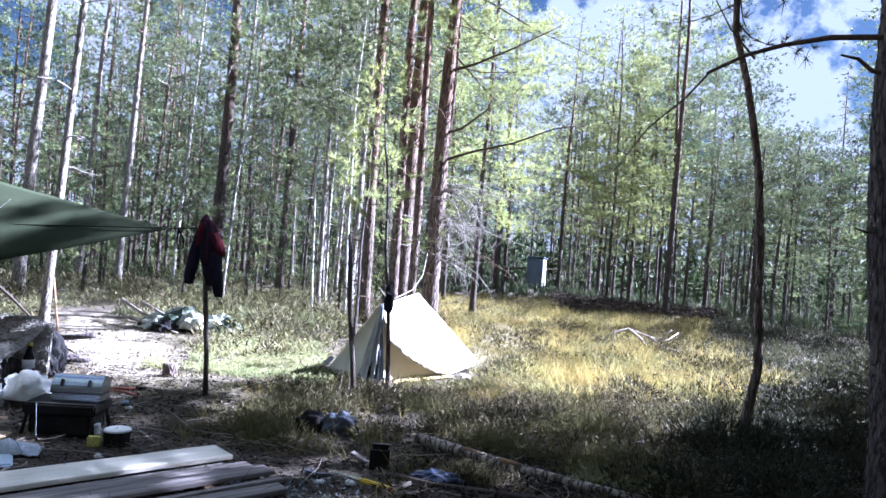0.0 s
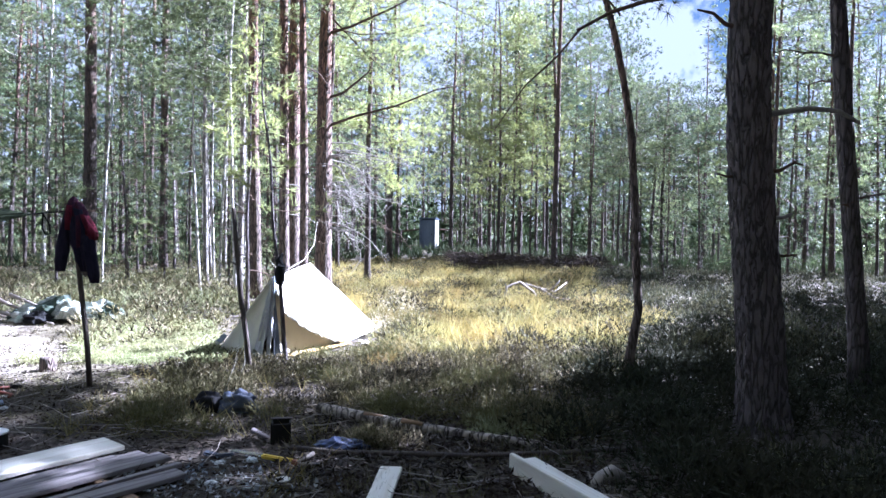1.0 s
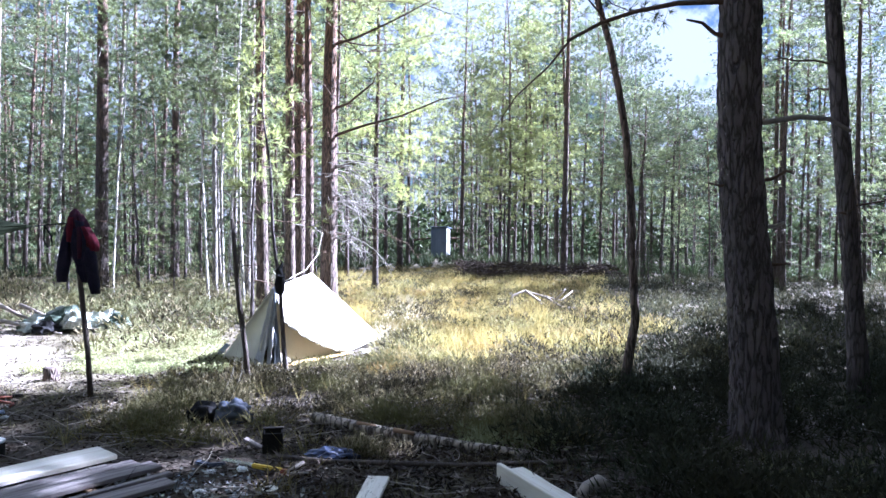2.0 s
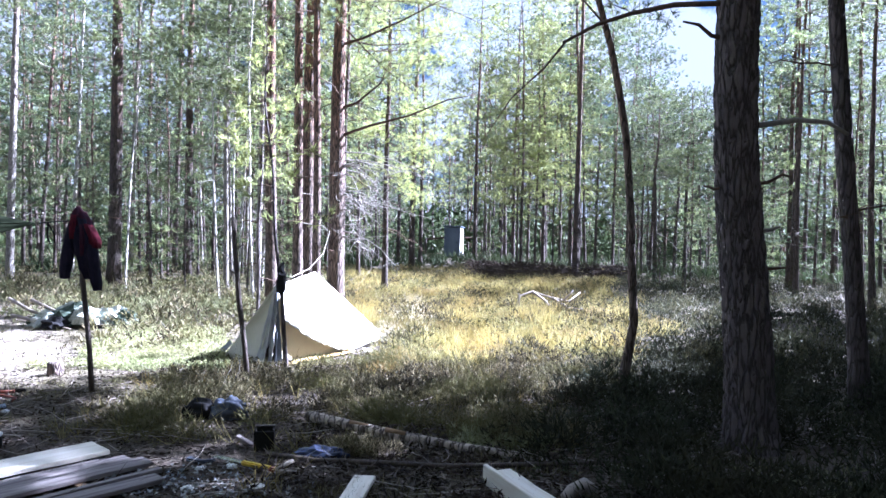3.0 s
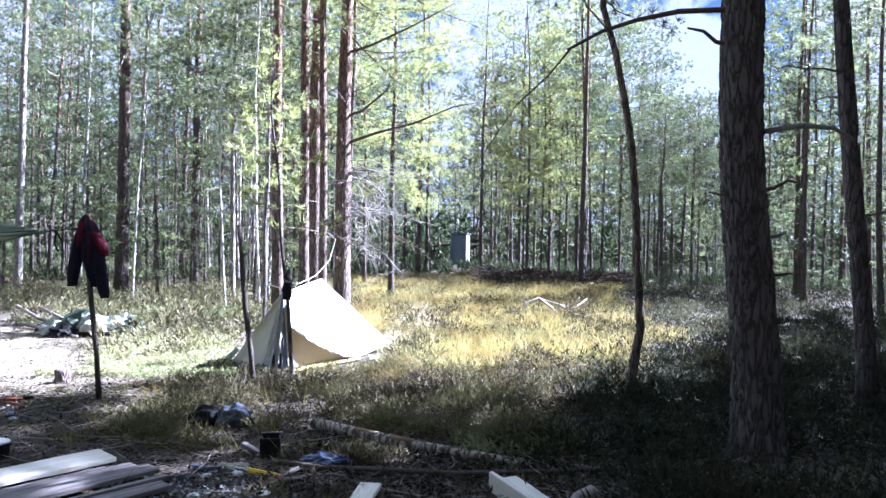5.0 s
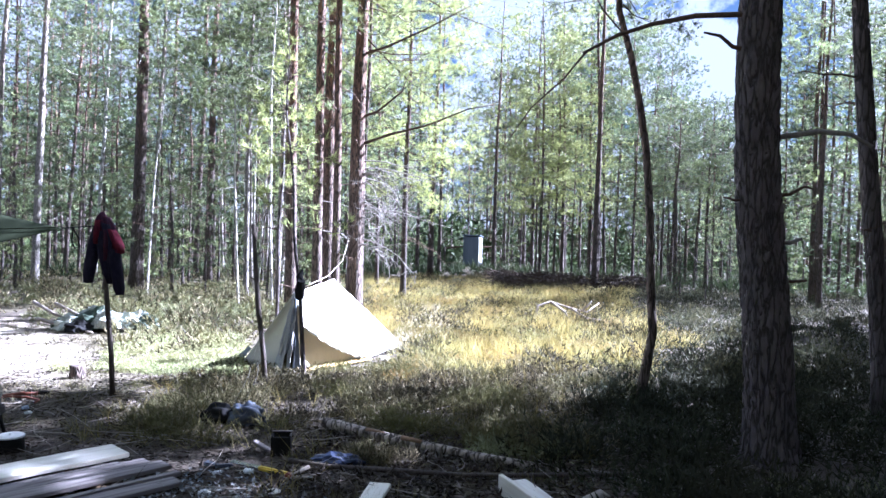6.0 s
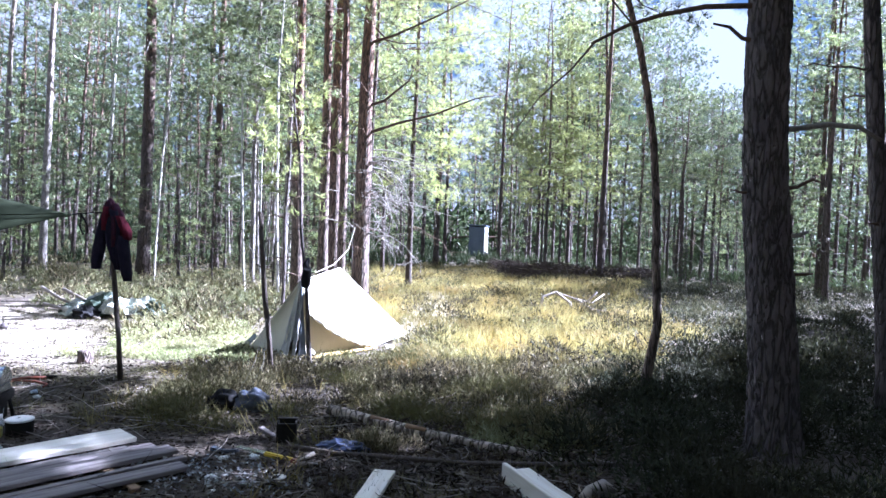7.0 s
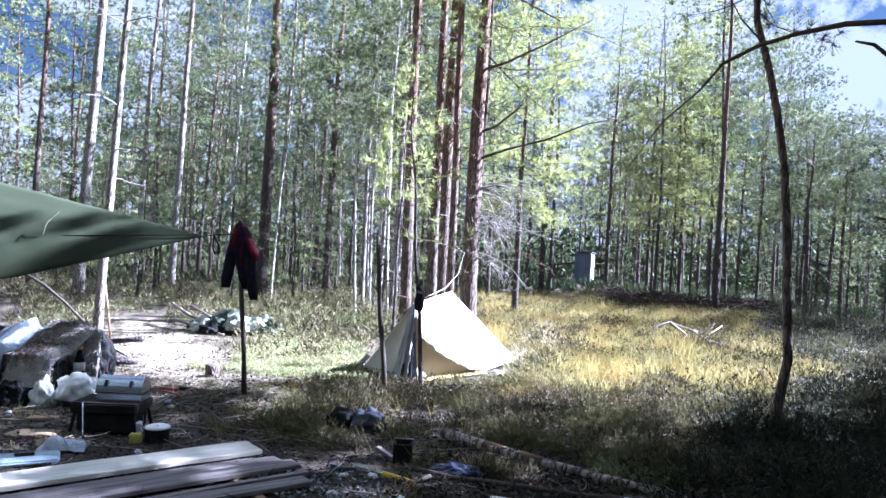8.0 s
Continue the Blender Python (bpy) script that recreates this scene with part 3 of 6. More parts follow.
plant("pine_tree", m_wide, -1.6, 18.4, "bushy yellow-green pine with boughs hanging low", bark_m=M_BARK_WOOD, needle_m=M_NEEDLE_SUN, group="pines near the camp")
for pts in ([(0, 0, 3.25), (0.6, -0.1, 3.45), (1.3, -0.2, 3.62), (2.0, -0.3, 3.9), (2.5, -0.3, 4.0)], [(0, 0, 3.75), (0.35, -0.1, 3.85), (0.8, -0.2, 4.2), (0.95, -0.2, 4.6)],
            [(0, 0, 4.9), (0.5, -0.2, 5.0), (1.2, -0.3, 5.3), (2.0, -0.4, 5.7)]):
    bar("limb", pts, np.linspace(0.03, 0.008, len(pts)), M_LIMB, sunny, 6, "long red-brown limb")
rd = np.random.default_rng(5)
for k in range(20):
    h = rd.uniform(1.3, 3.0)
    az = rd.uniform(-1.2, 1.2)
    ln = rd.uniform(0.5, 1.6)
    d = np.array([math.cos(az), math.sin(az) - 0.3, 0])
    s = np.linspace(0, 1, 7)[:, None]
    droop = rd.uniform(0.1, 0.8)
    p = np.array([0.1, 0, h]) + d * ln * s + np.array([0, 0, 1]) * ln * (rd.uniform(-0.1, 0.35) * s - droop * s**2) + np.cumsum(rd.normal(size=(7, 3)) * 0.045, 0) * s
    pieces = [tube(p, 0.011 * (1 - 0.8 * s[:, 0]) + 0.002, 4)]
    for _ in range(11):
        u = rd.uniform(0.2, 1)
        q = np.array([np.interp(u, s[:, 0], p[:, c]) for c in range(3)])
        e = d * 0.25 + rd.normal(size=3) * 0.3 - np.array([0, 0, 0.08])
        w = q + e * rd.uniform(0.4, 0.9)
        pieces.append(tube([q, (q + w) / 2 + rd.normal(size=3) * 0.05, w], [0.005, 0.004, 0.002], 3))
        pieces.append(tube([(q + w) / 2, (q + w) / 2 + rd.normal(size=3) * 0.14], [0.003, 0.0015], 3))
    v, f = join(pieces)
    link_mesh("dead_bough", v, f, M_DEADWOOD, sunny, "dry grey drooping bough" if k == 0 else "")

# bushy pines that close the gaps between the trunks: bearing, depth, height
BUSHY = [(-0.125, 24, 12), (-0.15, 31, 13), (0.03, 53, 15), (0.115, 38, 14), (-0.02, 55, 15), (0.125, 31, 11), (0.16, 37, 14), (0.21, 33, 12), (0.255, 36, 14), (0.3, 33, 12), (0.37, 32, 13),
         (0.42, 27, 11), (0.46, 34, 14), (0.55, 29, 12), (0.62, 24, 12), (-0.17, 27, 13), (-0.235, 24, 11), (-0.3, 29, 13), (-0.36, 32, 14), (-0.41, 29, 12), (-0.47, 33, 14), (-0.52, 27, 12), (-0.59, 30, 13), (-0.66, 25, 12), (-0.73, 30, 13), (-0.8, 24, 12), (-0.9, 27, 13),
         (-0.64, 21, 8), (-0.555, 23, 9), (-0.5, 21.5, 8), (-0.435, 23, 9), (-0.395, 20.5, 7), (-0.33, 23, 8.5), (-0.275, 25, 9), (-0.225, 20, 8), (-0.1, 33, 10), (0.235, 26, 8), (0.275, 28, 9.5), (0.345, 25, 8.5), (0.39, 23, 8), (0.445, 22, 8.5), (0.52, 23, 9), (0.57, 20, 8), (0.65, 21, 8.5), (0.1, 33, 9), (0.15, 30, 8), (0.105, 31, 13), (0.175, 33, 13.5), (0.235, 31, 12.5), (0.27, 34, 12), (0.06, 40, 14), (0.14, 41, 15)]
bushy_first = {}
for n, (tan, dep, hgt) in enumerate(BUSHY):
    hgt = min(hgt, top_limit(tan, dep))
    # Bushes at the middle bearings get sunlight from the needle colour.
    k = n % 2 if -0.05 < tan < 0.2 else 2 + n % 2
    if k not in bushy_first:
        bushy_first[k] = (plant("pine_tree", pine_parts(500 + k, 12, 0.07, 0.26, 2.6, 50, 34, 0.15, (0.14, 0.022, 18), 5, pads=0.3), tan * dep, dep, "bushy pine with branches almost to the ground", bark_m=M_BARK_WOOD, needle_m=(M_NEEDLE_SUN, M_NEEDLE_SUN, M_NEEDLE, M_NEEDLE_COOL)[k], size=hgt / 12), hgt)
    else:
        c = copy_thing(bushy_first[k][0], pose(0, 0, 0))
        c.matrix_basis = Matrix.LocRotScale((tan * dep, dep, lift(tan * dep, dep)), Euler((0, 0, n * 1.3)), (hgt / 12,) * 3)

# ---- woods: repeated pines, young pines and spruces ----
TALL = [pine_parts(300 + i, h, r0, c, 2.3, 36, 21, 0.2, (0.16, 0.024, 18), 4, pads=0.3) for i, (h, r0, c) in enumerate([(15, 0.085, 0.32), (14, 0.08, 0.28), (16, 0.095, 0.38), (13, 0.07, 0.3), (12, 0.065, 0.25)])]
YOUNG = [pine_parts(320 + i, h, r0, 0.1, w, 34, 13, 0.08, (0.14, 0.016, 12), 2, bare=0.2, pads=0.12) for i, (h, r0, w) in enumerate([(5.0, 0.05, 1.1), (3.6, 0.04, 0.9), (6.5, 0.06, 1.2)])]


def spruce_parts(seed, height, radius, reach):
    r = np.random.default_rng(seed)
    z = np.linspace(-0.1, height, 8)
    trunk = tube(np.stack([0 * z, 0 * z, z], 1), radius * (1 - 0.92 * np.clip(z / height, 0, 1)), 7)
    wood, tips, ways = [], [], []
    for i in range(60):
        f = (i + 0.5) / 60
        h = height * (0.05 + 0.94 * f)
        az = i * 2.4 + r.uniform(-0.4, 0.4)
        d = np.array([math.cos(az), math.sin(az), 0])
        ln = reach * (1 - f) ** 0.85 * r.uniform(0.75, 1.15) + 0.08
        s = np.linspace(0, 1, 4)[:, None]
        p = np.array([0, 0, h]) + d * ln * s + np.array([0, 0, 1]) * ln * (-0.45 * s + 0.25 * s**2)
        wood.append(tube(p, 0.01 * (1 - 0.8 * s[:, 0]), 3))
        for u in np.linspace(0.2, 1.0, max(2, int(8 * ln / reach))):
            q = np.array([np.interp(u, s[:, 0], p[:, c]) for c in range(3)])
            for sg in (-1, 1):
                tips.append(q + r.normal(size=3) * 0.03)
                ways.append(d + sg * np.array([-d[1], d[0], 0]) * 0.9 + [0, 0, -0.25])
    return trunk, join(wood), tufts(np.array(tips), np.array(ways), 7, 0.16, 0.022, 0.4, r)


SPRUCE = [spruce_parts(340 + i, h, 0.06, w) for i, (h, w) in enumerate([(5.5, 1.2), (3.2, 0.9), (8.0, 1.5)])]

m_spruce = spruce_parts(350, 11.0, 0.09, 1.7)
tall_spruce = plant("spruce_tree", m_spruce, 0.49 * 21, 21, "tall green spruce with fine drooping branches", bark_m=M_BARK_WOOD, needle_m=M_NEEDLE_COOL, group="spruces of the wood")
for tan, dep, size in ((0.545, 25, 0.9), (0.4, 31, 1.0), (0.26, 40, 1.05), (0.01, 60, 1.1), (0.075, 50, 1.0), (-0.085, 44, 0.9), (-0.51, 27, 0.8), (-0.6, 25, 0.85)):
    c = copy_thing(tall_spruce, pose(0, 0, 0))
    c.matrix_basis = Matrix.LocRotScale((tan * dep, dep, lift(tan * dep, dep)), Euler((0, 0, tan * 40)), (size,) * 3)


def shades_clearing(x, y, height):
    """Whether the crown's shadow would fall into the sunlit clearing or on the sunlit path."""
    for f in (0.5, 0.7, 0.9):
        k = height * f / math.tan(SUN_EL)
        sx, sy = x - k * math.sin(SUN_AZ), y - k * math.cos(SUN_AZ)
        if -3.6 < sx < 4.6 and 7.4 < sy < 26:
            return True
        if -8.5 < sx < -2.8 and 7.6 < sy < 11:
            return True
        for z in (1.5, 4.0, 6.5):
            k = (height * f - z) / math.tan(SUN_EL)
            if k > 0 and -4.5 < x - k * math.sin(SUN_AZ) < 0.5 and 11.5 < y - k * math.cos(SUN_AZ) < 15.5:
                return True
    return False


def free_of_trees(x, y):
    d = math.hypot(x, y)
    if d < 13.5:
        return False
    if -0.13 * y - 0.6 < x < 0.2 * y + 0.4 and y < 29:
        return False
    if abs(x - 0.015 * y) < 1.4 and y < 48:
        return False
    if -9 < x < -3 and y < 13.5:
        return False
    return True


def scatter(kind, templates, count, near, far, label, name, bark_m, needle_m, spread=0.86, sizes=(0.8, 1.15), clear=True, power=1.0):
    first, placed, tries = {}, [], 0
    r = np.random.default_rng(len(label) + count)
    while len(placed) < count and tries < count * 60:
        tries += 1
        d = near + (far - near) * r.uniform() ** power
        a = r.uniform(-spread, spread)
        x, y = d * math.sin(a), d * math.cos(a)
        s = r.uniform(*sizes)
        k = int(r.integers(len(templates)))
        hgt = templates[k][0][0][:, 2].max() * s
        if hgt > top_limit(x / max(y, 1), y) or not free_of_trees(x, y) or (clear and shades_clearing(x, y, hgt)):
            continue
        if any((x - u) ** 2 + (y - w) ** 2 < (0.5 + 0.02 * d) ** 2 for u, w in placed):
            continue
        placed.append((x, y))
        m = Matrix.LocRotScale((x, y, lift(x, y) if d < 90 else 0), Euler((radians(r.normal() * 1.2), radians(r.normal() * 1.2), r.uniform(0, 6.28))), (s, s, s))
        if k not in first:
            first[k] = plant(name, templates[k], 0, 0, label, bark_m, needle_m, group=kind)
            first[k].matrix_basis = m
        else:
            c = copy_thing(first[k], pose(0, 0, 0))
            c.matrix_basis = m
    return placed


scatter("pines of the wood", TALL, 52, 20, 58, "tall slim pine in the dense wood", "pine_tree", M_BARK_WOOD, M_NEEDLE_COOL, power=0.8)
scatter("young pines of the wood", YOUNG, 90, 15, 52, "bushy young pine among the trunks", "young_pine", M_BARK, M_NEEDLE, sizes=(0.5, 1.35))
scatter("young spruces of the wood", SPRUCE, 56, 17, 58, "dark young spruce with drooping branches", "young_spruce", M_BARK, M_SPRUCE_AND_SHADE, sizes=(0.3, 0.68))


def far_woods():
    """The wood beyond, too dense to count, out to where it closes the view."""
    r = np.random.default_rng(77)
    pieces_w, cs, ws = [], [], []
    for _ in range(620):
        d, a = r.uniform(50, 120), r.uniform(-0.95, 0.95)
        x, y = d * math.sin(a), d * math.cos(a)
        h = min(r.uniform(9, 17), top_limit(x / y, y))
        z = np.array([0, h * 0.5, h])
        pieces_w.append(tube(np.stack([x + 0 * z, y + 0 * z, z], 1), [0.06, 0.045, 0.015], 4))
        lo = r.choice([0.02, 0.03, 0.35])
        k = 54
        f = r.uniform(lo, 1, k)
        az = r.uniform(0, 6.28, k)
        rr = 1.9 * (1.15 - f) * np.sqrt(r.uniform(0.1, 1, k))
        cs.append(np.stack([x + rr * np.cos(az), y + rr * np.sin(az), f * h], 1))
        ws.append(np.stack([np.cos(az), np.sin(az), 0.2 + 0 * az], 1))
    v, f = join(pieces_w)
    ob = tagged(new("far_woods"), "dense pine wood in the distance", "forest", kind="stuff")
    link_mesh("trunks", v, f, M_LIMB, ob)
    v, f = tufts(np.vstack(cs), np.vstack(ws), 11, 0.55, 0.12, 0.7, r)
    link_mesh("crowns", v, f, M_FAR, ob)
    # Low growth takes the dark spruce colour in place of shade between trunks.
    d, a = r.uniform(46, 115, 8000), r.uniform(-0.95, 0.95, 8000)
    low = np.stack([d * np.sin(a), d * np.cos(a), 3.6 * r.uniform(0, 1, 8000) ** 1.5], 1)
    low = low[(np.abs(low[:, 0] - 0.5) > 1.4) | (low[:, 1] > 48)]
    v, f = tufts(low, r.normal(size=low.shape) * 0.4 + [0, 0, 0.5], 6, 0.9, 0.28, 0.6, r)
    link_mesh("undergrowth", v, f, M_SPRUCE_AND_SHADE, ob)


far_woods()


def sky_block_woods():
    """Unseen trees added on the other sides of the camp, where the camera does not look, to block sky light."""
    r = np.random.default_rng(78)
    pieces_w, cs, ws = [], [], []
    for _ in range(330):
        a = r.uniform(0.9, 5.1)
        d = r.uniform(34 if a < 2.0 else 15, 46)
        x, y = d * math.sin(a), d * math.cos(a)
        h = r.uniform(10, 17)
        z = np.array([-0.1, h * 0.5, h])
        pieces_w.append(tube(np.stack([x + 0 * z, y + 0 * z, z], 1), [0.14, 0.1, 0.03], 4))
        k = 70
        f = r.uniform(0.06, 1, k)
        az = r.uniform(0, 6.28, k)
        rr = 2.3 * (1.15 - f) * np.sqrt(r.uniform(0.1, 1, k))
        cs.append(np.stack([x + rr * np.cos(az), y + rr * np.sin(az), f * h], 1))
        ws.append(np.stack([np.cos(az), np.sin(az), 0.2 + 0 * az], 1))
    v, f = join(pieces_w)
    ob = tagged(new("surrounding_woods"), "unseen pines added round the camp to block sky light", "forest", kind="stuff")
    link_mesh("trunks", v, f, M_BARK, ob)
    v, f = tufts(np.vstack(cs), np.vstack(ws), 3, 1.1, 0.55, 0.6, r)
    link_mesh("crowns", v, f, M_FAR, ob)


sky_block_woods()

# unseen pines added beside and behind the camp to shade the foreground
SHADE = [(16.5, 11.1), (11.0, 6.1), (17.6, 7.1), (14.0, 3.9), (20.0, 10.7), (8.4, 0.3), (5.4, -1.1), (15.6, -0.3), (21.5, 8.9), (9.6, 8.1), (1.6, -0.5), (-4.2, 0.1), (4.2, 2.9), (-7.6, 3.1), (-0.8, -2.5), (-9.4, 1.3), (4.0, 0.5), (-2.2, -6.5), (6.4, 3.7), (-11.5, 6.3), (-5.0, -3.3), (-10.0, -1.3), (1.0, -5.3), (-14.0, 3.7), (-12.0, -7.3), (7.0, -8.3), (-3.0, -11.3)]
LOW = [(11.2, 11.2), (8.9, 8.8), (6.9, 6.0), (7.7, 6.6), (6.7, 4.6), (9.1, 7.4), (8.1, 5.6), (13.7, 14.0), (5.1, 5.0), (15.1, 16.0), (4.5, 3.0), (16.3, 17.6), (16.9, 15.2)]
HIGH = [(12.5, 11.2), (10.3, 12.6), (9.5, 11.2)]
for spots, prefix, hgt, start, wide in ((SHADE, "tall", 14, 0.4, 2.7), (LOW, "low", 8, 0.3, 2.3), (HIGH, "lofty", 15, 0.64, 2.5)):
    first = {}
    for n, (x, y) in enumerate(spots):
        k = n % 2
        if k not in first:
            first[k] = plant("pine_tree", pine_parts(400 + k + hgt, hgt + k, 0.12, start, wide, 44, 8 if hgt > 10 else 9, 0.15, (0.3, 0.06, 44) if hgt == 15 else (0.5, 0.14, 12), 6), x, y, prefix + " unseen pine added beside the camp to cast shade", group="pines near the camp", rz=n * 50)
        else:
            copy_thing(first[k], pose(x, y, 0, 0, 0, n * 67))

# ---- low growth ----
def field_sample(count, near, far, spread, keep, seed, power=1.0):
    """Spots on the ground in a fan in front of the camera, where keep says so, with their heights."""
    r = np.random.default_rng(seed)
    out = []
    while len(out) < count:
        d = near + (far - near) * r.uniform() ** power
        a = r.uniform(-spread, spread)
        x, y = d * math.sin(a), d * math.cos(a)
        if keep(x, y, r):
            out.append((x, y, lift(x, y)))
    return np.array(out)


def on_path(x, y):
    if -6.6 < x < -4.7 and 9.4 < y < 11.3:
        return True
    u, w = ((x + 6.3) * 0.65 - (y - 9.7) * 0.76) / 3.4, ((x + 6.3) * 0.76 + (y - 9.7) * 0.65) / 0.9
    return u * u + w * w < 1 + 1.2 * noise.noise(Vector((x * 1.4, y * 1.4, 2.0)))


def in_tent(x, y):
    return -2.7 < x < -0.95 and 8.1 + 0.55 * (x + 1.9) * (x > -1.9) - 0.65 * (x + 1.9) * (x < -1.9) < y < 10.35


def in_camp(x, y):
    return (x < -0.2 + 0.12 * (y - 4) and y < 7.3) or (x < -2.7 and y < 8.5)


def in_field(x, y):
    w = 1.6 * noise.noise(Vector((x * 0.5, y * 0.5, 4.0)))
    return 7.6 + 0.5 * w < y < 31 + 2 * w and -0.16 * y - 0.2 + 0.4 * w < x < 0.22 * y + 0.6 + w


def patch(x, y, s=0.6):
    return noise.noise(Vector((x * s, y * s, 9.0)))


def near_tent(x, y):
    return -2.9 < x < -0.7 and 7.0 < y < 9.6


def growth(name, spots, up, count, length, width, spread, material, label, r, leaves=None):
    """One joined mass of upright stems, with small leaves along them if asked."""
    size = r.uniform(0.6, 1.2, (len(spots), 1))
    ways = np.array([0, 0, up]) + r.normal(size=(len(spots), 3)) * 0.15
    v, f = tufts(spots - [0, 0, 0.02], ways, count, length, width, spread, r)
    pieces = [(v, f)]
    if leaves:
        n, ln, wd = leaves
        c = np.repeat(spots, 5, 0) + r.normal(size=(len(spots) * 5, 3)) * [length * 0.35, length * 0.35, 0]
        c[:, 2] += r.uniform(0.25, 0.85, len(c)) * length
        pieces.append(tufts(c, r.normal(size=c.shape) * 0.5 + [0, 0, 0.5], n, ln, wd, 0.7, r))
    v, f = join(pieces)
    return tagged(link_mesh(name, v, f, material), label, "vegetation", kind="stuff")


def bushes(name, spots, radius, height, count, length, width, material, label, r):
    """Low rounded scrub: each spot carries a lumpy dome of short twigs and leaves, with bare gaps between."""
    n = len(spots)
    size = np.repeat(r.uniform(0.55, 1.3, (n, 1)), count, 0)
    lean = np.repeat(r.normal(size=(n, 3)) * 0.25, count, 0)
    d = r.normal(size=(n * count, 3)) + lean
    d[:, 2] = np.abs(d[:, 2])
    d /= np.linalg.norm(d, axis=1)[:, None]
    lump_ = 1 + 0.3 * np.sin(d[:, :1] * 5 + np.repeat(r.uniform(0, 6, (n, 1)), count, 0)) * np.cos(d[:, 1:2] * 5)
    p = np.repeat(spots, count, 0) + d * np.array([radius, radius, height]) * size * lump_ * r.uniform(0.45, 1.0, (n * count, 1)) ** 0.5
    v, f = tufts(p, d * [0.8, 0.8, 0.5] + [0, 0, 0.45], 3, length, width, 0.5, r)
    return tagged(link_mesh(name, v, f, material), label, "vegetation", kind="stuff")


gr = np.random.default_rng(70)
by_log = lambda x, y: -0.5 < (x + 1.1) * 0.5 + (y - 5.8) * 0.86 < 0.14 and -1.25 < x < 0.6
LOGS = lambda x, y: (-2.15 < x < -1.5 and 5.2 < y < 5.9) or (y < 5.1 and (x - 0.41) * 0.83 + (y - 4.6) * 0.56 < 0.16) or (4.25 < y < 4.8 and x < 1.35) or by_log(x, y)
spots = field_sample(9000, 7.4, 36, 0.62, lambda x, y, r: in_field(x, y) and not in_tent(x, y) and not near_tent(x, y) and patch(x, y, 0.8) > -0.3 + 0.35 * r.uniform(), 71)
growth("dry_grass", spots, 0.8, 12, 0.2, 0.012, 0.75, M_GRASS, "yellow dry grass and sedge of the sunlit clearing", gr)
spots = field_sample(2200, 7.4, 26, 0.6, lambda x, y, r: in_field(x, y) and not near_tent(x, y) and patch(x, y, 0.9) > 0.12, 171)
growth("tall_grass", spots, 0.8, 14, 0.36, 0.011, 0.8, M_GRASS, "taller tufts of bleached grass", gr)
spots = field_sample(1100, 7.2, 36, 0.62, lambda x, y, r: in_field(x, y) and not in_tent(x, y) and not near_tent(x, y) and patch(x, y, 1.2) < -0.02, 72)
bushes("bilberry_scrub", spots, 0.3, 0.22, 34, 0.06, 0.014, M_BERRY, "low olive-brown bilberry scrub in the clearing", gr)
spots = field_sample(620, 7.4, 34, 0.62, lambda x, y, r: in_field(x, y) and not near_tent(x, y) and patch(x, y, 1.1) < -0.15, 172)
bushes("heather_clumps", spots, 0.34, 0.3, 36, 0.09, 0.012, M_HEATHER, "brown heather clumps in the clearing", gr)
spots = field_sample(1500, 7.2, 60, 0.75, lambda x, y, r: x < -0.13 * y and not in_field(x, y) and not on_path(x, y) and not in_camp(x, y) and not in_tent(x, y) and not near_tent(x, y) and patch(x, y, 0.9) > -0.4, 73)
bushes("heather_scrub", spots, 0.38, 0.34, 34, 0.11, 0.016, M_HEATHER, "brown and olive heather under the pines", gr)
spots = field_sample(900, 7.4, 24, 0.72, lambda x, y, r: x < -0.14 * y and not in_camp(x, y) and not on_path(x, y) and not near_tent(x, y) and patch(x, y, 0.5) > -0.1, 74)
bushes("green_scrub", spots, 0.26, 0.2, 34, 0.06, 0.014, M_LIME, "light green bilberry scrub beside the path", gr)
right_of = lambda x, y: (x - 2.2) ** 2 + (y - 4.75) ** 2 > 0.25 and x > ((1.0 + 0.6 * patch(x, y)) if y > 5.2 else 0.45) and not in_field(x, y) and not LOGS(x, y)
# Scrub on the shaded right side, with shade in its colour.
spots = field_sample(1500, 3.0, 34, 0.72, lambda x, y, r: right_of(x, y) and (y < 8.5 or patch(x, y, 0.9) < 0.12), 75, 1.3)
bushes("crowberry_scrub", spots, 0.3, 0.27, 44, 0.08, 0.012, M_HEATHER_DARK, "heather scrub under the pines, coloured dark for shade", gr)
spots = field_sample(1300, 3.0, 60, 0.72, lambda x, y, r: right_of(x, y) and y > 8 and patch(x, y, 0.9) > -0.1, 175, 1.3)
bushes("right_heather", spots, 0.34, 0.3, 32, 0.1, 0.014, M_HEATHER_DIM, "heather under the pines, dimmed in colour for shade", gr)
spots = field_sample(520, 4.8, 8.6, 0.5, lambda x, y, r: -2.6 < x < 1.0 + 0.35 * (y - 5) and y > 5.1 and not near_tent(x, y) and not LOGS(x, y) and patch(x, y, 1.1) > -0.12, 76)
bushes("front_heather", spots, 0.2, 0.17, 48, 0.06, 0.008, M_HEATHER, "scrubby heather in front of the tent", gr)
spots = field_sample(110, 4.5, 5.5, 0.4, lambda x, y, r: -0.75 < x < 0.6 and 4.78 < y < 5.3 and not by_log(x, y), 181)
bushes("low_tufts", spots, 0.13, 0.1, 34, 0.06, 0.006, M_HEATHER, "scrubby tufts between boards and log", gr)
# White sun glare beside the tent, put in as very pale grass.
spots = field_sample(900, 9.8, 17.5, 0.2, lambda x, y, r: abs(x + 0.095 * y - 0.45 + 0.35 * patch(x, y, 0.8)) < 0.5 and y > 9.9, 182)
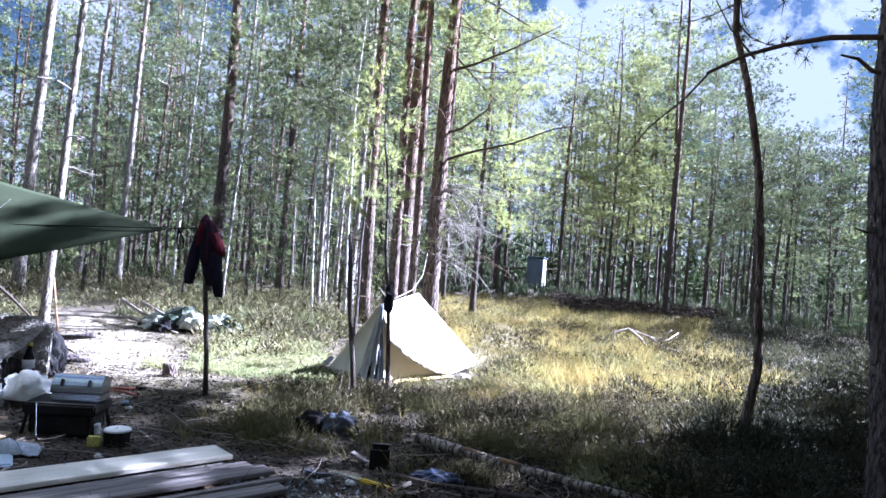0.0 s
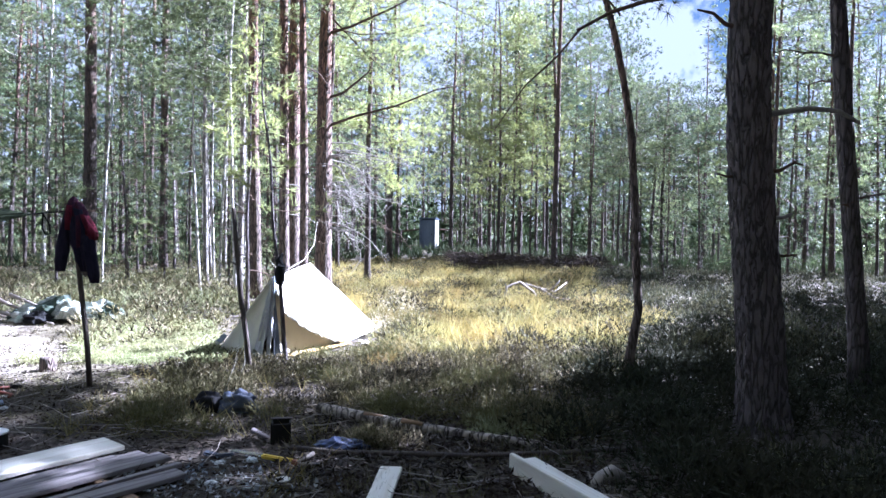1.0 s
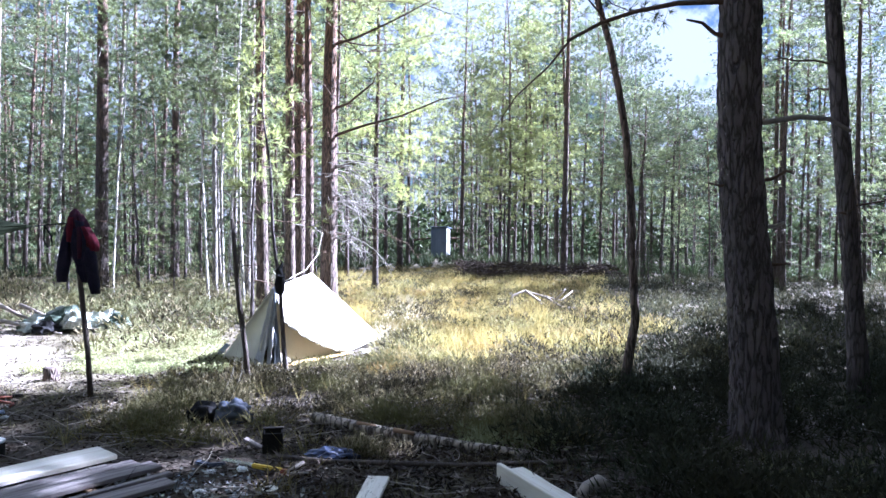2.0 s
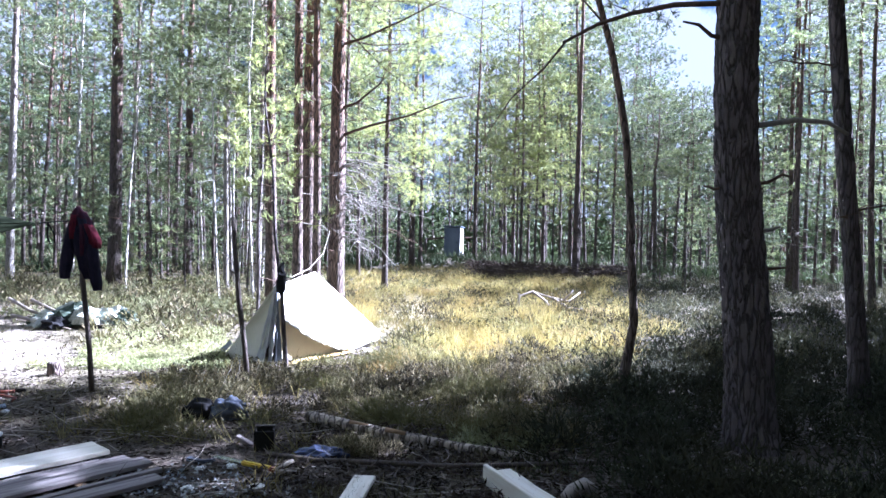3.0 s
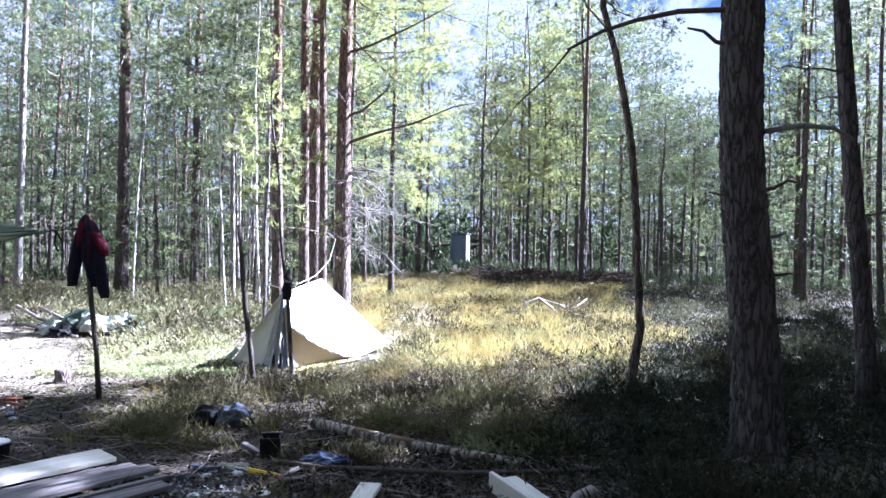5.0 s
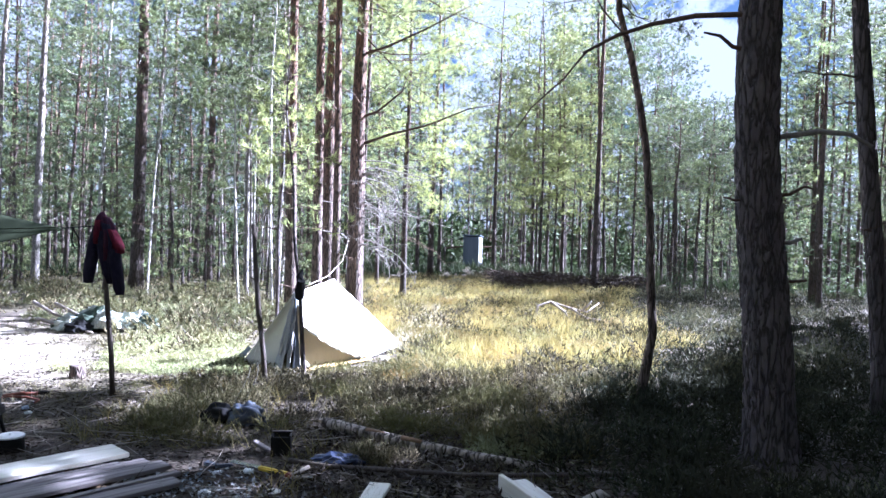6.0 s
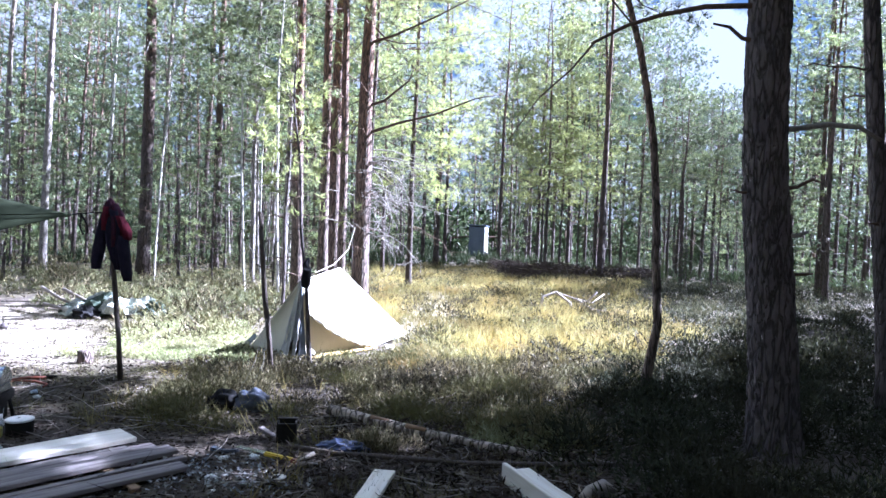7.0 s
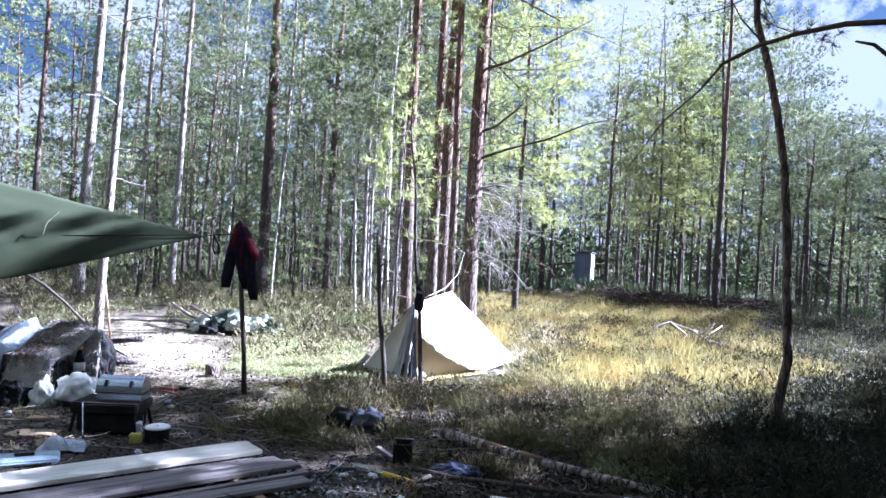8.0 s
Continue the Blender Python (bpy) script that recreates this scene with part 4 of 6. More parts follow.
growth("bleached_mat", spots, 0.7, 9, 0.2, 0.014, 0.9, leafy("bleached_grass", (0.5, 0.45, 0.33), (0.8, 0.76, 0.64), (0.55, 0.48, 0.3), 0.8, 0.3), "flattened grass beside the tent, coloured pale for sun glare", gr)
# Kept short so that the tent base shows from the camera.
spots = field_sample(420, 6.9, 8.9, 0.4, lambda x, y, r: near_tent(x, y) and not in_tent(x, y) and y < 8.7, 176)
growth("tent_heather", spots, 1.0, 10, 0.12, 0.008, 0.55, M_HEATHER, "heather at the tent door, kept low to fit the view", gr, (4, 0.03, 0.014))
spots = field_sample(2900, 2.6, 9.0, 0.75, lambda x, y, r: x < 0.9 and patch(x, y, 1.3) > -0.05 and not on_path(x, y) and not in_tent(x, y) and not (-3.7 < x < -1.2 and 3.2 < y < 5.0), 77)
growth("sparse_grass", spots, 1.0, 7, 0.11, 0.006, 0.7, M_HEATHER, "thin trampled grass of the camp ground", gr)
spots = field_sample(340, 3.4, 8.4, 0.6, lambda x, y, r: -3 < x < 1.0 and not in_tent(x, y) and not by_log(x, y) and not (-3.9 < x < -1.2 and y < 5.0) and not (y < 4.8 and -0.9 < x), 177)
growth("bleached_grass", spots, 0.6, 9, 0.26, 0.006, 0.75, M_GRASS, "arching bleached grass stalks", gr)


spots = field_sample(1500, 7.0, 12, 0.8, lambda x, y, r: -4.7 < x + 0.3 * (y - 8) < -2.5 and 7.5 < y < 10.6 and not on_path(x, y) and not in_tent(x, y) and patch(x, y, 1.4) > -0.25, 180)
growth("low_green_scrub", spots, 1.0, 8, 0.11, 0.009, 0.7, M_LIME, "low pale green growth between path and tent", gr, (4, 0.028, 0.013))
spots = field_sample(520, 7.0, 14, 0.85, lambda x, y, r: on_path(x, y) and patch(x, y, 1.6) > -0.1, 179)
growth("path_tufts", spots, 1.0, 7, 0.1, 0.007, 0.8, M_HEATHER, "small tufts and stalks on the sandy path", gr)

# Sprigs in a sun patch, lit by their bright colour.
spots = field_sample(46, 3.6, 5.2, 0.75, lambda x, y, r: 1.9 < x < 3.2 and 3.5 < y < 4.7, 190)
growth("green_sprigs", spots, 1.0, 7, 0.2, 0.009, 0.5, M_LIME, "yellow-green sprigs in the dark scrub, coloured bright for sunlight", gr, (4, 0.04, 0.014))
spots = field_sample(34, 4.7, 5.6, 0.3, lambda x, y, r: 0.1 < x < 0.75 and 4.95 < y < 5.35, 191)
bushes("moss_tufts", spots, 0.12, 0.1, 36, 0.05, 0.01, M_LIME, "bright green bilberry tufts by the log", gr)


def litter():
    r = np.random.default_rng(78)
    s = field_sample(46000, 2.5, 12.5, 0.82, lambda x, y, q: x < 2.2 and not in_tent(x, y) and (y < 8.5 or x < -4) and (not on_path(x, y) or q.uniform() < 0.3), 79)
    s[:, 2] += r.uniform(0.0, 0.025, len(s))
    w = r.normal(size=s.shape) * [1, 1, 0.22]
    a = tufts(s[:30000], w[:30000], 1, 0.04, 0.017, 0.1, r)
    b = tufts(s[30000:], w[30000:], 1, 0.16, 0.006, 0.1, r)
    n = 2600
    c = np.stack([r.uniform(-1.2, 0.8, n), r.uniform(3.9, 5.5, n), r.uniform(0.012, 0.04, n)], 1)
    chips = tufts(c, r.normal(size=c.shape) * [1, 1, 0.35], 2, 0.07, 0.016, 0.4, r)
    v, f = join([a, b, chips])
    tagged(link_mesh("leaf_litter", v, f, M_LITTER), "brown leaves, needles and bark bits on the ground", "litter", kind="stuff")


litter()
M_PALETWIG = surface("pale_twig", (0.42, 0.38, 0.34), (0.24, 0.2, 0.175), fine=60)
tw = np.random.default_rng(80)
twig_pieces = []
for _ in range(640):
    x, y = tw.uniform(-5.5, 3.5), tw.uniform(3.2, 8.6)
    if in_tent(x, y):
        continue
    a, ln = tw.uniform(0, 6.28), tw.uniform(0.12, 0.5)
    d = np.array([math.cos(a), math.sin(a), tw.uniform(-0.02, 0.2)])
    s = np.linspace(0, 1, 4)[:, None]
    p = np.array([x, y, lift(x, y) + 0.012]) + d * ln * s + tw.normal(size=(4, 3)) * 0.03 * s * [1, 1, 0.2]
    twig_pieces.append(tube(p, 0.005 * (1 - 0.6 * s[:, 0]), 4))
v, f = join(twig_pieces)
tagged(link_mesh("fallen_twigs", v, f, M_PALETWIG), "pale dry twigs lying about the camp", "twigs", kind="stuff")

# Far scrub is coloured dark to stand for shade on the wood floor.
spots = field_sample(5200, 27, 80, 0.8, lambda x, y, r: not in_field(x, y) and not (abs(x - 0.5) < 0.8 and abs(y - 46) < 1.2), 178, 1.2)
growth("far_scrub", spots, 1.0, 9, 0.6, 0.06, 0.55, M_SPRUCE_AND_SHADE, "scrub on the floor of the far wood, coloured dark for shade", gr)

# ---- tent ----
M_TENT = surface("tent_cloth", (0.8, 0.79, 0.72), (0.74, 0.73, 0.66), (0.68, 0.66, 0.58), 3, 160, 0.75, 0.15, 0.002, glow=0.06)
# Darker cloth copy: inner tent's beige, with shade put into the colour.
M_TENT_IN = surface("tent_wall_beige_shade", (0.58, 0.56, 0.48), (0.52, 0.5, 0.43), (0.44, 0.42, 0.37), 3, 160, 0.8, 0.15, 0.002, glow=0.03)
# Door cloth: bluish shadows of the folds are put into the grey.
M_TENT_FOLD = surface("tent_door_fold_shade", (0.5, 0.5, 0.51), (0.4, 0.4, 0.42), (0.25, 0.255, 0.28), 6, 100, 0.75, 0.2, 0.003)
M_TENT_EDGE = surface("tent_piping_and_shade", (0.12, 0.14, 0.17), (0.18, 0.2, 0.24), fine=80)
M_SHEET = surface("groundsheet", (0.7, 0.5, 0.2), (0.6, 0.42, 0.2), fine=40, rough=0.5)
M_CORD = surface("grey_cord", (0.24, 0.23, 0.21), (0.18, 0.17, 0.15), fine=200)
M_ROPE = surface("white_cord", (0.55, 0.52, 0.46), (0.45, 0.42, 0.36), fine=200)
M_STICK = bark("pole_bark", (0.085, 0.066, 0.058), (0.15, 0.105, 0.075), (0.05, 0.04, 0.035), (1.2, 3.0), 20.0, 0.5)


def build_tent():
    ob = thing("tent", 0.06, 0, 0, 0, "pale beige ridge tent pitched low on the heather", "tent")
    A, B, C, D, E = (-2.7, 8.42, 0.03), (-1.98, 7.88, 0.03), (-1.12, 8.95, 0.02), (-0.93, 10.25, 0.02), (-2.45, 10.4, 0.02)
    Fp, G = (-2.03, 8.22, 0.9), (-1.74, 9.05, 1.02)
    L = Vector(B) + (Vector(A) - Vector(B)) * 0.28
    part("side_panel", cloth((A, L, Fp, Vector(Fp) + Vector((-0.02, 0.02, 0))), 16, 16, 0.06, 0.012, 1), M_TENT_IN, ob, "side wall with shade put into its beige", True)
    # rolled door flap: three upright folds
    for k, (u0, u1, out) in enumerate(((0.0, 0.11, 0.05), (0.1, 0.23, 0.1), (0.22, 0.34, 0.04))):
        p, q = Vector(B).lerp(Vector(A), u0), Vector(B).lerp(Vector(A), u1)
        o = Vector((-0.35, -0.75, 0)) * out
        part("door_fold", cloth((p + o, q + o * 0.3, Vector(Fp) + Vector((-0.012 * k, -0.012, 0)), Vector(Fp) + Vector((0.01 - 0.012 * k, -0.014, 0))), 10, 30, -0.03, 0.04, 4 + k, 9), M_TENT_FOLD, ob, "gathered pale door flap", True)
    edge = [Vector(Fp) + Vector((0.01, -0.03, 0.01)), Vector((-1.99, 8.08, 0.45)), Vector(B) + Vector((0.03, -0.06, 0))]
    bar("piping", [tuple(p) for p in edge], 0.013, M_TENT_EDGE, ob, 6, "dark door piping")
    # Dark sheet stands in for the shade inside the door gap.
    part("door_gap_shade", cloth(((-1.99, 7.99, 0.03), (-1.9, 7.99, 0.03), (-2.02, 8.17, 0.86), (-2.03, 8.17, 0.86)), 3, 10, 0, 0.004, 5), M_TENT_EDGE, ob, "dark sheet standing for shade in the door gap")
    # inner wall under the raised hem, then the bright fly above it
    inn = Vector((-0.05, 0.06, 0))
    base_l, base_r = Vector((-1.93, 7.95, 0.03)), Vector((-1.26, 8.97, 0.03))
    part("inner_wall", cloth((base_l + inn, base_r + inn, Vector(G) + inn * 1.4 - Vector((0, 0, 0.07)), Vector(Fp) + inn - Vector((0, 0, 0.07))), 20, 18, 0.02, 0.014, 9), M_TENT_IN, ob, "beige inner wall below the hem, partly darkened for shade", True)
    bm = bmesh.new()
    nu, nv = 56, 24
    rows_ = []
    for i in range(nu + 1):
        u = i / nu
        top = Vector(Fp).lerp(Vector(G), min(1, u * 2.2)) if u < 1 / 2.2 else Vector(G)
        hem_h = 0.58 * (1 - u) ** 1.8 + 0.02
        foot = base_l.lerp(base_r, u) + Vector((0.82, -0.57, 0)) * 0.2 * (1 - u) ** 0.5
        wall = (Vector(Fp) + Vector((0.02, -0.02, 0))).lerp(Vector(G), u)
        hem = foot.lerp(wall, hem_h / 1.0)
        row = []
        for j in range(nv + 1):
            w = j / nv
            p = hem.lerp(top, w)
            bulge = 4 * w * (1 - w) * math.sin(math.pi * u)
            wr = noise.noise(Vector((p.x * 6, p.y * 6, p.z * 3))) * 0.035 * (1.2 - w) + (0.02 * math.sin(u * 46 + 5 * noise.noise(Vector((u * 6, w * 3, 2))) + p.z * 9) + 0.045 * noise.noise(Vector((u * 22, w * 9, 5)))) * (1 - w) ** 3
            row.append(bm.verts.new(p + Vector((0.72, -0.66, 0.2)) * (-0.05 * bulge + wr)))
        rows_.append(row)
    for i in range(nu):
        for j in range(nv):
            bm.faces.new((rows_[i][j], rows_[i + 1][j], rows_[i + 1][j + 1], rows_[i][j + 1]))
    bmesh.ops.remove_doubles(bm, verts=bm.verts, dist=1e-5)
    fly = part("fly_panel", bm, M_TENT, ob, "sunlit fly with a curved hem", True)
    fly.modifiers.new("thickness", "SOLIDIFY").thickness = 0.004
    part("end_panel", cloth((base_r, D, Vector(G) + Vector((0.0, 0.004, 0)), G), 16, 16, 0.07, 0.012, 13), M_TENT, ob, "bright sunlit end wall", True)
    part("rear_panel", cloth((D, E, G, Vector(G) + Vector((0.004, 0, 0))), 12, 12, 0.05, 0.01, 17), M_TENT, ob, "", True)
    part("rear_panel", cloth((E, A, Fp, G), 12, 12, 0.05, 0.01, 19), M_TENT, ob, "", True)
    part("groundsheet", block((1.15, 0.1, 0.02), 0.004, m=Matrix.Translation((-1.56, 8.45, 0.03)) @ Matrix.Rotation(math.atan2(0.97, 0.67), 4, "Z")), M_SHEET, ob, "yellowish groundsheet edge")
    bar("tent_pole", [(-1.74, 9.07, 0), (-1.74, 9.06, 1.0)], 0.012, M_STICK, ob, 6)
    bar("guy_line", [(-2.72, 8.55, 0.04), (-2.85, 8.42, 0.2), (-2.98, 8.3, 0.02)], 0.004, M_ROPE, ob, 4)
    part("corner_tab", block((0.14, 0.1, 0.012), 0.004, m=pose(-1.03, 8.86, 0.05, 20, 10, 30)), M_TENT, ob)
    # Flap takes the dark piping colour to stand for shade.
    part("hem_flap", cloth(((-2.78, 8.62, 0.02), (-2.9, 8.75, 0.02), (-2.75, 8.8, 0.16), (-2.66, 8.62, 0.16)), 6, 5, 0, 0.01, 3), M_TENT_EDGE, ob, "hem flap with shade put into its colour")
    part("folded_cloth", block((0.2, 0.12, 0.04), 0.015, m=pose(-2.45, 8.2, 0.03, 0, 0, -30), cuts=3, rough=0.02), M_TENT, ob)


build_tent()

# ---- poles of the camp ----
jp = thing("wooden_pole", -3.33, 6.58, 0, 0, "dark upright wooden pole with peeled patches", "pole", "poles of the camp")
bar("shaft", [(0.03, 0, -0.1), (0.0, 0, 0.4), (-0.05, 0, 0.9), (-0.1, 0, 1.4), (-0.13, 0, 1.72)], [0.027, 0.025, 0.023, 0.02, 0.018], M_STICK, jp, 9, lump=0.05)
p2 = thing("wooden_pole", -1.93, 6.88, 0, 0, "thin bare pole of young pine in the ground", "pole", "poles of the camp")
bar("shaft", [(0.01, 0, -0.1), (-0.03, 0, 0.4), (-0.09, 0, 0.85), (-0.13, 0, 1.3), (-0.16, 0.01, 1.66)], [0.028, 0.027, 0.025, 0.022, 0.018], M_STICK, p2, 9, lump=0.05)
for h, d in ((1.1, -0.07), (1.35, 0.06), (1.5, -0.05)):
    bar("knot_stub", [(-0.11 - 0.03 * (h - 1.1), 0, h), (-0.11 + d, -0.02, h + 0.05)], [0.01, 0.005], M_STICK, p2, 5)
m_sap = pine_parts(61, 3.9, 0.025, 0.42, 0.8, 26, 9, 0.04, (0.12, 0.011, 12), 0, kink=lambda z: -0.07 * z)
plant("young_pine", m_sap, -1.74, 7.72, "thin young pine with sparse light green needles", needle_m=M_NEEDLE_SUN, group="young pines near the tent")
m_sap2 = pine_parts(62, 4.4, 0.03, 0.5, 0.9, 26, 11, 0.05, (0.13, 0.013, 12), 6)
plant("young_pine", m_sap2, -2.9, 10.9, "thin young pine with light green needles", needle_m=M_NEEDLE_SUN, group="young pines near the tent")

# dark cap hung on the sapling, and the cord to the trunk behind
M_BLACK = surface("black_cloth", (0.012, 0.012, 0.014), (0.02, 0.02, 0.023), (0.008, 0.008, 0.009), 6, 90, 0.9)
cap = thing("cap", -1.79, 7.66, 0.88, 0, "black cloth cap hung on a young pine", "cap")
bm = turned([(0.025, -0.04), (0.045, 0.02), (0.05, 0.1), (0.045, 0.18), (0.04, 0.24), (0.022, 0.3), (0.008, 0.33)], 14)
for vv in bm.verts:
    vv.co += noise.noise_vector(vv.co * 11) * 0.045
part("crown", bm, M_BLACK, cap, "", True)
part("peak", block((0.09, 0.06, 0.012), 0.005, m=pose(0.02, -0.05, 0.2, 40, 15, 20), cuts=3, rough=0.02), M_BLACK, cap)
cord = thing("clothes_line", 0, 0, 0, 0, "pale cord strung between pole, sapling and trunk", "cord")
bar("strand", [(-2.3, 9.6, 1.02), (-2.0, 8.6, 0.96), (-1.76, 7.7, 1.02)], 0.003, M_ROPE, cord, 5)
bar("strand", [(-1.76, 7.7, 1.0), (-1.75, 9.0, 1.06), (-1.9, 10.9, 1.2), (-2.1, 12.7, 1.55)], 0.004, M_ROPE, cord, 5)


# ---- jacket on the pole ----
M_NAVY = surface("navy_wool", (0.014, 0.013, 0.028), (0.024, 0.019, 0.04), (0.009, 0.008, 0.015), 12, 90, 0.9)
M_RED = surface("red_wool", (0.12, 0.012, 0.026), (0.075, 0.01, 0.02), (0.02, 0.008, 0.018), 14, 60, 0.9)
M_PLUM = surface("plum_wool", (0.035, 0.013, 0.028), (0.06, 0.014, 0.025), (0.016, 0.011, 0.024), 16, 60, 0.9)


def lofted(sections, sides=16, folds=0.0, seed=0):
    """Cloth tube through ellipses (x, y, z, half width, half depth), with upright folds."""
    bm = bmesh.new()
    rings = []
    for x, y, z, a, b in sections:
        ring = []
        for i in range(sides):
            t = 2 * math.pi * i / sides
            k = 1 + folds * noise.noise(Vector((math.cos(t) * 2.2 + seed, math.sin(t) * 2.2, z * 2.0)))
            ring.append(bm.verts.new((x + a * k * math.cos(t), y + b * k * math.sin(t), z + 0.02 * noise.noise(Vector((t * 2, seed, z))))))
        rings.append(ring)
    for p, q in zip(rings, rings[1:]):
        for i in range(sides):
            bm.faces.new((p[i], p[(i + 1) % sides], q[(i + 1) % sides], q[i]))
    bm.faces.new(rings[0][::-1])
    bm.faces.new(rings[-1])
    return bm


jk = thing("jacket", -3.43, 6.58, 0, 0, "navy and red checked jacket hung over a pole", "jacket")
part("hood", lofted([(0.01, -0.01, 1.56, 0.05, 0.06), (0.0, 0, 1.63, 0.055, 0.06), (-0.005, 0, 1.69, 0.035, 0.045), (-0.005, 0, 1.725, 0.012, 0.015)], 22, 0.7, 5), M_PLUM, jk, "dark plum hood", True)
part("front", lofted([(-0.035, -0.05, 1.44, 0.03, 0.03), (-0.03, -0.055, 1.54, 0.034, 0.03), (-0.015, -0.05, 1.66, 0.03, 0.03)], 14, 0.5, 12), M_RED, jk, "red checked front", True)
part("back_panel", lofted([(0.085, 0.0, 1.06, 0.035, 0.03), (0.07, 0.0, 1.16, 0.05, 0.045), (0.06, 0, 1.3, 0.06, 0.06), (0.05, 0, 1.46, 0.065, 0.07), (0.025, 0, 1.62, 0.05, 0.06)], 26, 0.9, 2), M_NAVY, jk, "", True)
part("upper_back", lofted([(0.075, 0.0, 1.5, 0.05, 0.06), (0.05, 0.0, 1.6, 0.045, 0.055), (0.02, 0.0, 1.68, 0.03, 0.04)], 18, 0.7, 21), M_PLUM, jk, "", True)
part("lining", lofted([(0.055, -0.055, 1.28, 0.018, 0.02), (0.06, -0.06, 1.42, 0.026, 0.025), (0.05, -0.055, 1.56, 0.02, 0.025)], 12, 0.5, 4), M_PLUM, jk, "plum striped lining", True)
part("shoulder", lofted([(0.17, -0.02, 1.35, 0.036, 0.05), (0.155, -0.02, 1.42, 0.048, 0.06), (0.12, -0.02, 1.5, 0.045, 0.06), (0.085, -0.02, 1.57, 0.03, 0.05)], 18, 0.6, 8), M_RED, jk, "red checked shoulder", True)
part("sleeve", lofted([(-0.13, 0, 1.06, 0.036, 0.045), (-0.125, 0, 1.14, 0.045, 0.05), (-0.105, 0, 1.26, 0.05, 0.055), (-0.08, 0, 1.42, 0.045, 0.05), (-0.05, 0, 1.56, 0.04, 0.05), (-0.02, 0, 1.66, 0.025, 0.03)], 18, 0.65, 14), M_NAVY, jk, "", True)
part("sleeve", lofted([(0.185, -0.02, 0.955, 0.03, 0.04), (0.175, -0.02, 1.02, 0.045, 0.05), (0.155, -0.02, 1.16, 0.052, 0.055), (0.14, -0.02, 1.28, 0.055, 0.06), (0.14, -0.02, 1.38, 0.045, 0.055)], 18, 0.65, 17), M_NAVY, jk, "", True)

# ---- tarp shelter with its cords ----
M_TARP = surface("olive_tarp", (0.036, 0.046, 0.026), (0.046, 0.057, 0.034), (0.028, 0.036, 0.022), 1.5, 120, 0.88, 0.1, 0.002, glow=0.2)
tarp = thing("tarp", 0, 0, 0, 0, "olive-green tarp stretched as a low shelter", "tarp")
part("sheet", cloth(((-3.66, 6.3, 1.57), (-5.2, 5.55, 1.08), (-8.2, 5.1, 0.9), (-8.6, 7.4, 2.4)), 28, 28, 0.1, 0.05, 23, 1.6), M_TARP, tarp, "", True)
bar("crease", [(-3.72, 6.28, 1.575), (-5.0, 6.05, 1.5), (-6.4, 6.0, 1.52)], 0.006, M_TARP, tarp, 5)
bar("guy_line", [(-5.19, 5.98, 1.5), (-5.2, 6.02, 1.6), (-5.14, 6.1, 1.72)], 0.004, M_CORD, tarp, 5)
bar("guy_line", [(-5.19, 5.98, 1.5), (-5.17, 6.0, 1.62), (-5.12, 6.1, 1.73)], 0.004, M_CORD, tarp, 5)
bar("tip_line", [(-3.66, 6.3, 1.57), (-3.55, 6.42, 1.59), (-3.44, 6.55, 1.6)], 0.006, M_BLACK, tarp, 5)
bar("loop", [(-3.62, 6.4, 1.58), (-3.63, 6.4, 1.45), (-3.6, 6.4, 1.39), (-3.56, 6.4, 1.4), (-3.57, 6.41, 1.48), (-3.62, 6.4, 1.57)], 0.008, M_BLACK, tarp, 5)
tp = thing("wooden_pole", -8.6, 7.5, 0, 0, "rough pole that carries the tarp", "pole", "poles of the camp")
bar("shaft", [(0, 0, -0.1), (0.02, 0, 1.2), (0, -0.08, 2.45)], [0.045, 0.04, 0.035], M_STICK, tp, 8)
for x, y, z in ((-8.2, 5.05, 0.9), (-5.3, 5.5, 1.09)):
    st = thing("guy_line", x, y, 0, 0, "cord that pegs the tarp edge to the ground", "cord", "cords of the tarp")
    bar("strand", [(0, 0.03, z), (-0.2, -0.5, z * 0.5), (-0.4, -1.0, 0.0)] if x < -8 else [(0, 0.03, z), (-0.35, 0.0, z * 0.5), (-0.75, 0.0, 0.0)], 0.004, M_ROPE, st, 4)

# ---- seat with hides, and kitchen things under the tarp ----
M_FUR = surface("pale_fur", (0.72, 0.69, 0.66), (0.2, 0.16, 0.14), (0.7, 0.68, 0.65), 3.2, 60, 0.95, 0.9, 0.02)
M_PLASTIC = surface("white_plastic", (0.78, 0.78, 0.78), (0.7, 0.71, 0.73), (0.6, 0.62, 0.66), 5, 40, 0.35, 0.3)
# Blue in the steel's colour stands in for reflected sky.
M_SILVER = surface("sky_tinted_brushed_steel", (0.5, 0.56, 0.66), (0.42, 0.48, 0.57), (0.36, 0.41, 0.5), 4, 120, 0.2, 0.08, 0.002, metal=1.0, stretch=(0.1, 1, 1))
M_IRON = surface("black_iron", (0.01, 0.0095, 0.0095), (0.018, 0.017, 0.016), (0.006, 0.006, 0.006), 8, 70, 0.75)
M_WOOD_WHITE = surface("fresh_sawn_board", (0.82, 0.79, 0.74), (0.76, 0.72, 0.65), (0.62, 0.56, 0.48), 4, 26, 0.6, 0.25, 0.004, stretch=(0.12, 1.6, 1))
M_WOOD_GREY = surface("weathered_board", (0.3, 0.27, 0.275), (0.2, 0.178, 0.182), (0.07, 0.062, 0.064), 3, 30, 0.85, 0.5, 0.006, stretch=(0.1, 2, 1))
M_WOOD_BROWN = surface("brown_board", (0.3, 0.21, 0.14), (0.24, 0.16, 0.1), (0.16, 0.1, 0.06), 3, 30, 0.8, 0.4, 0.005, stretch=(0.12, 2, 1))
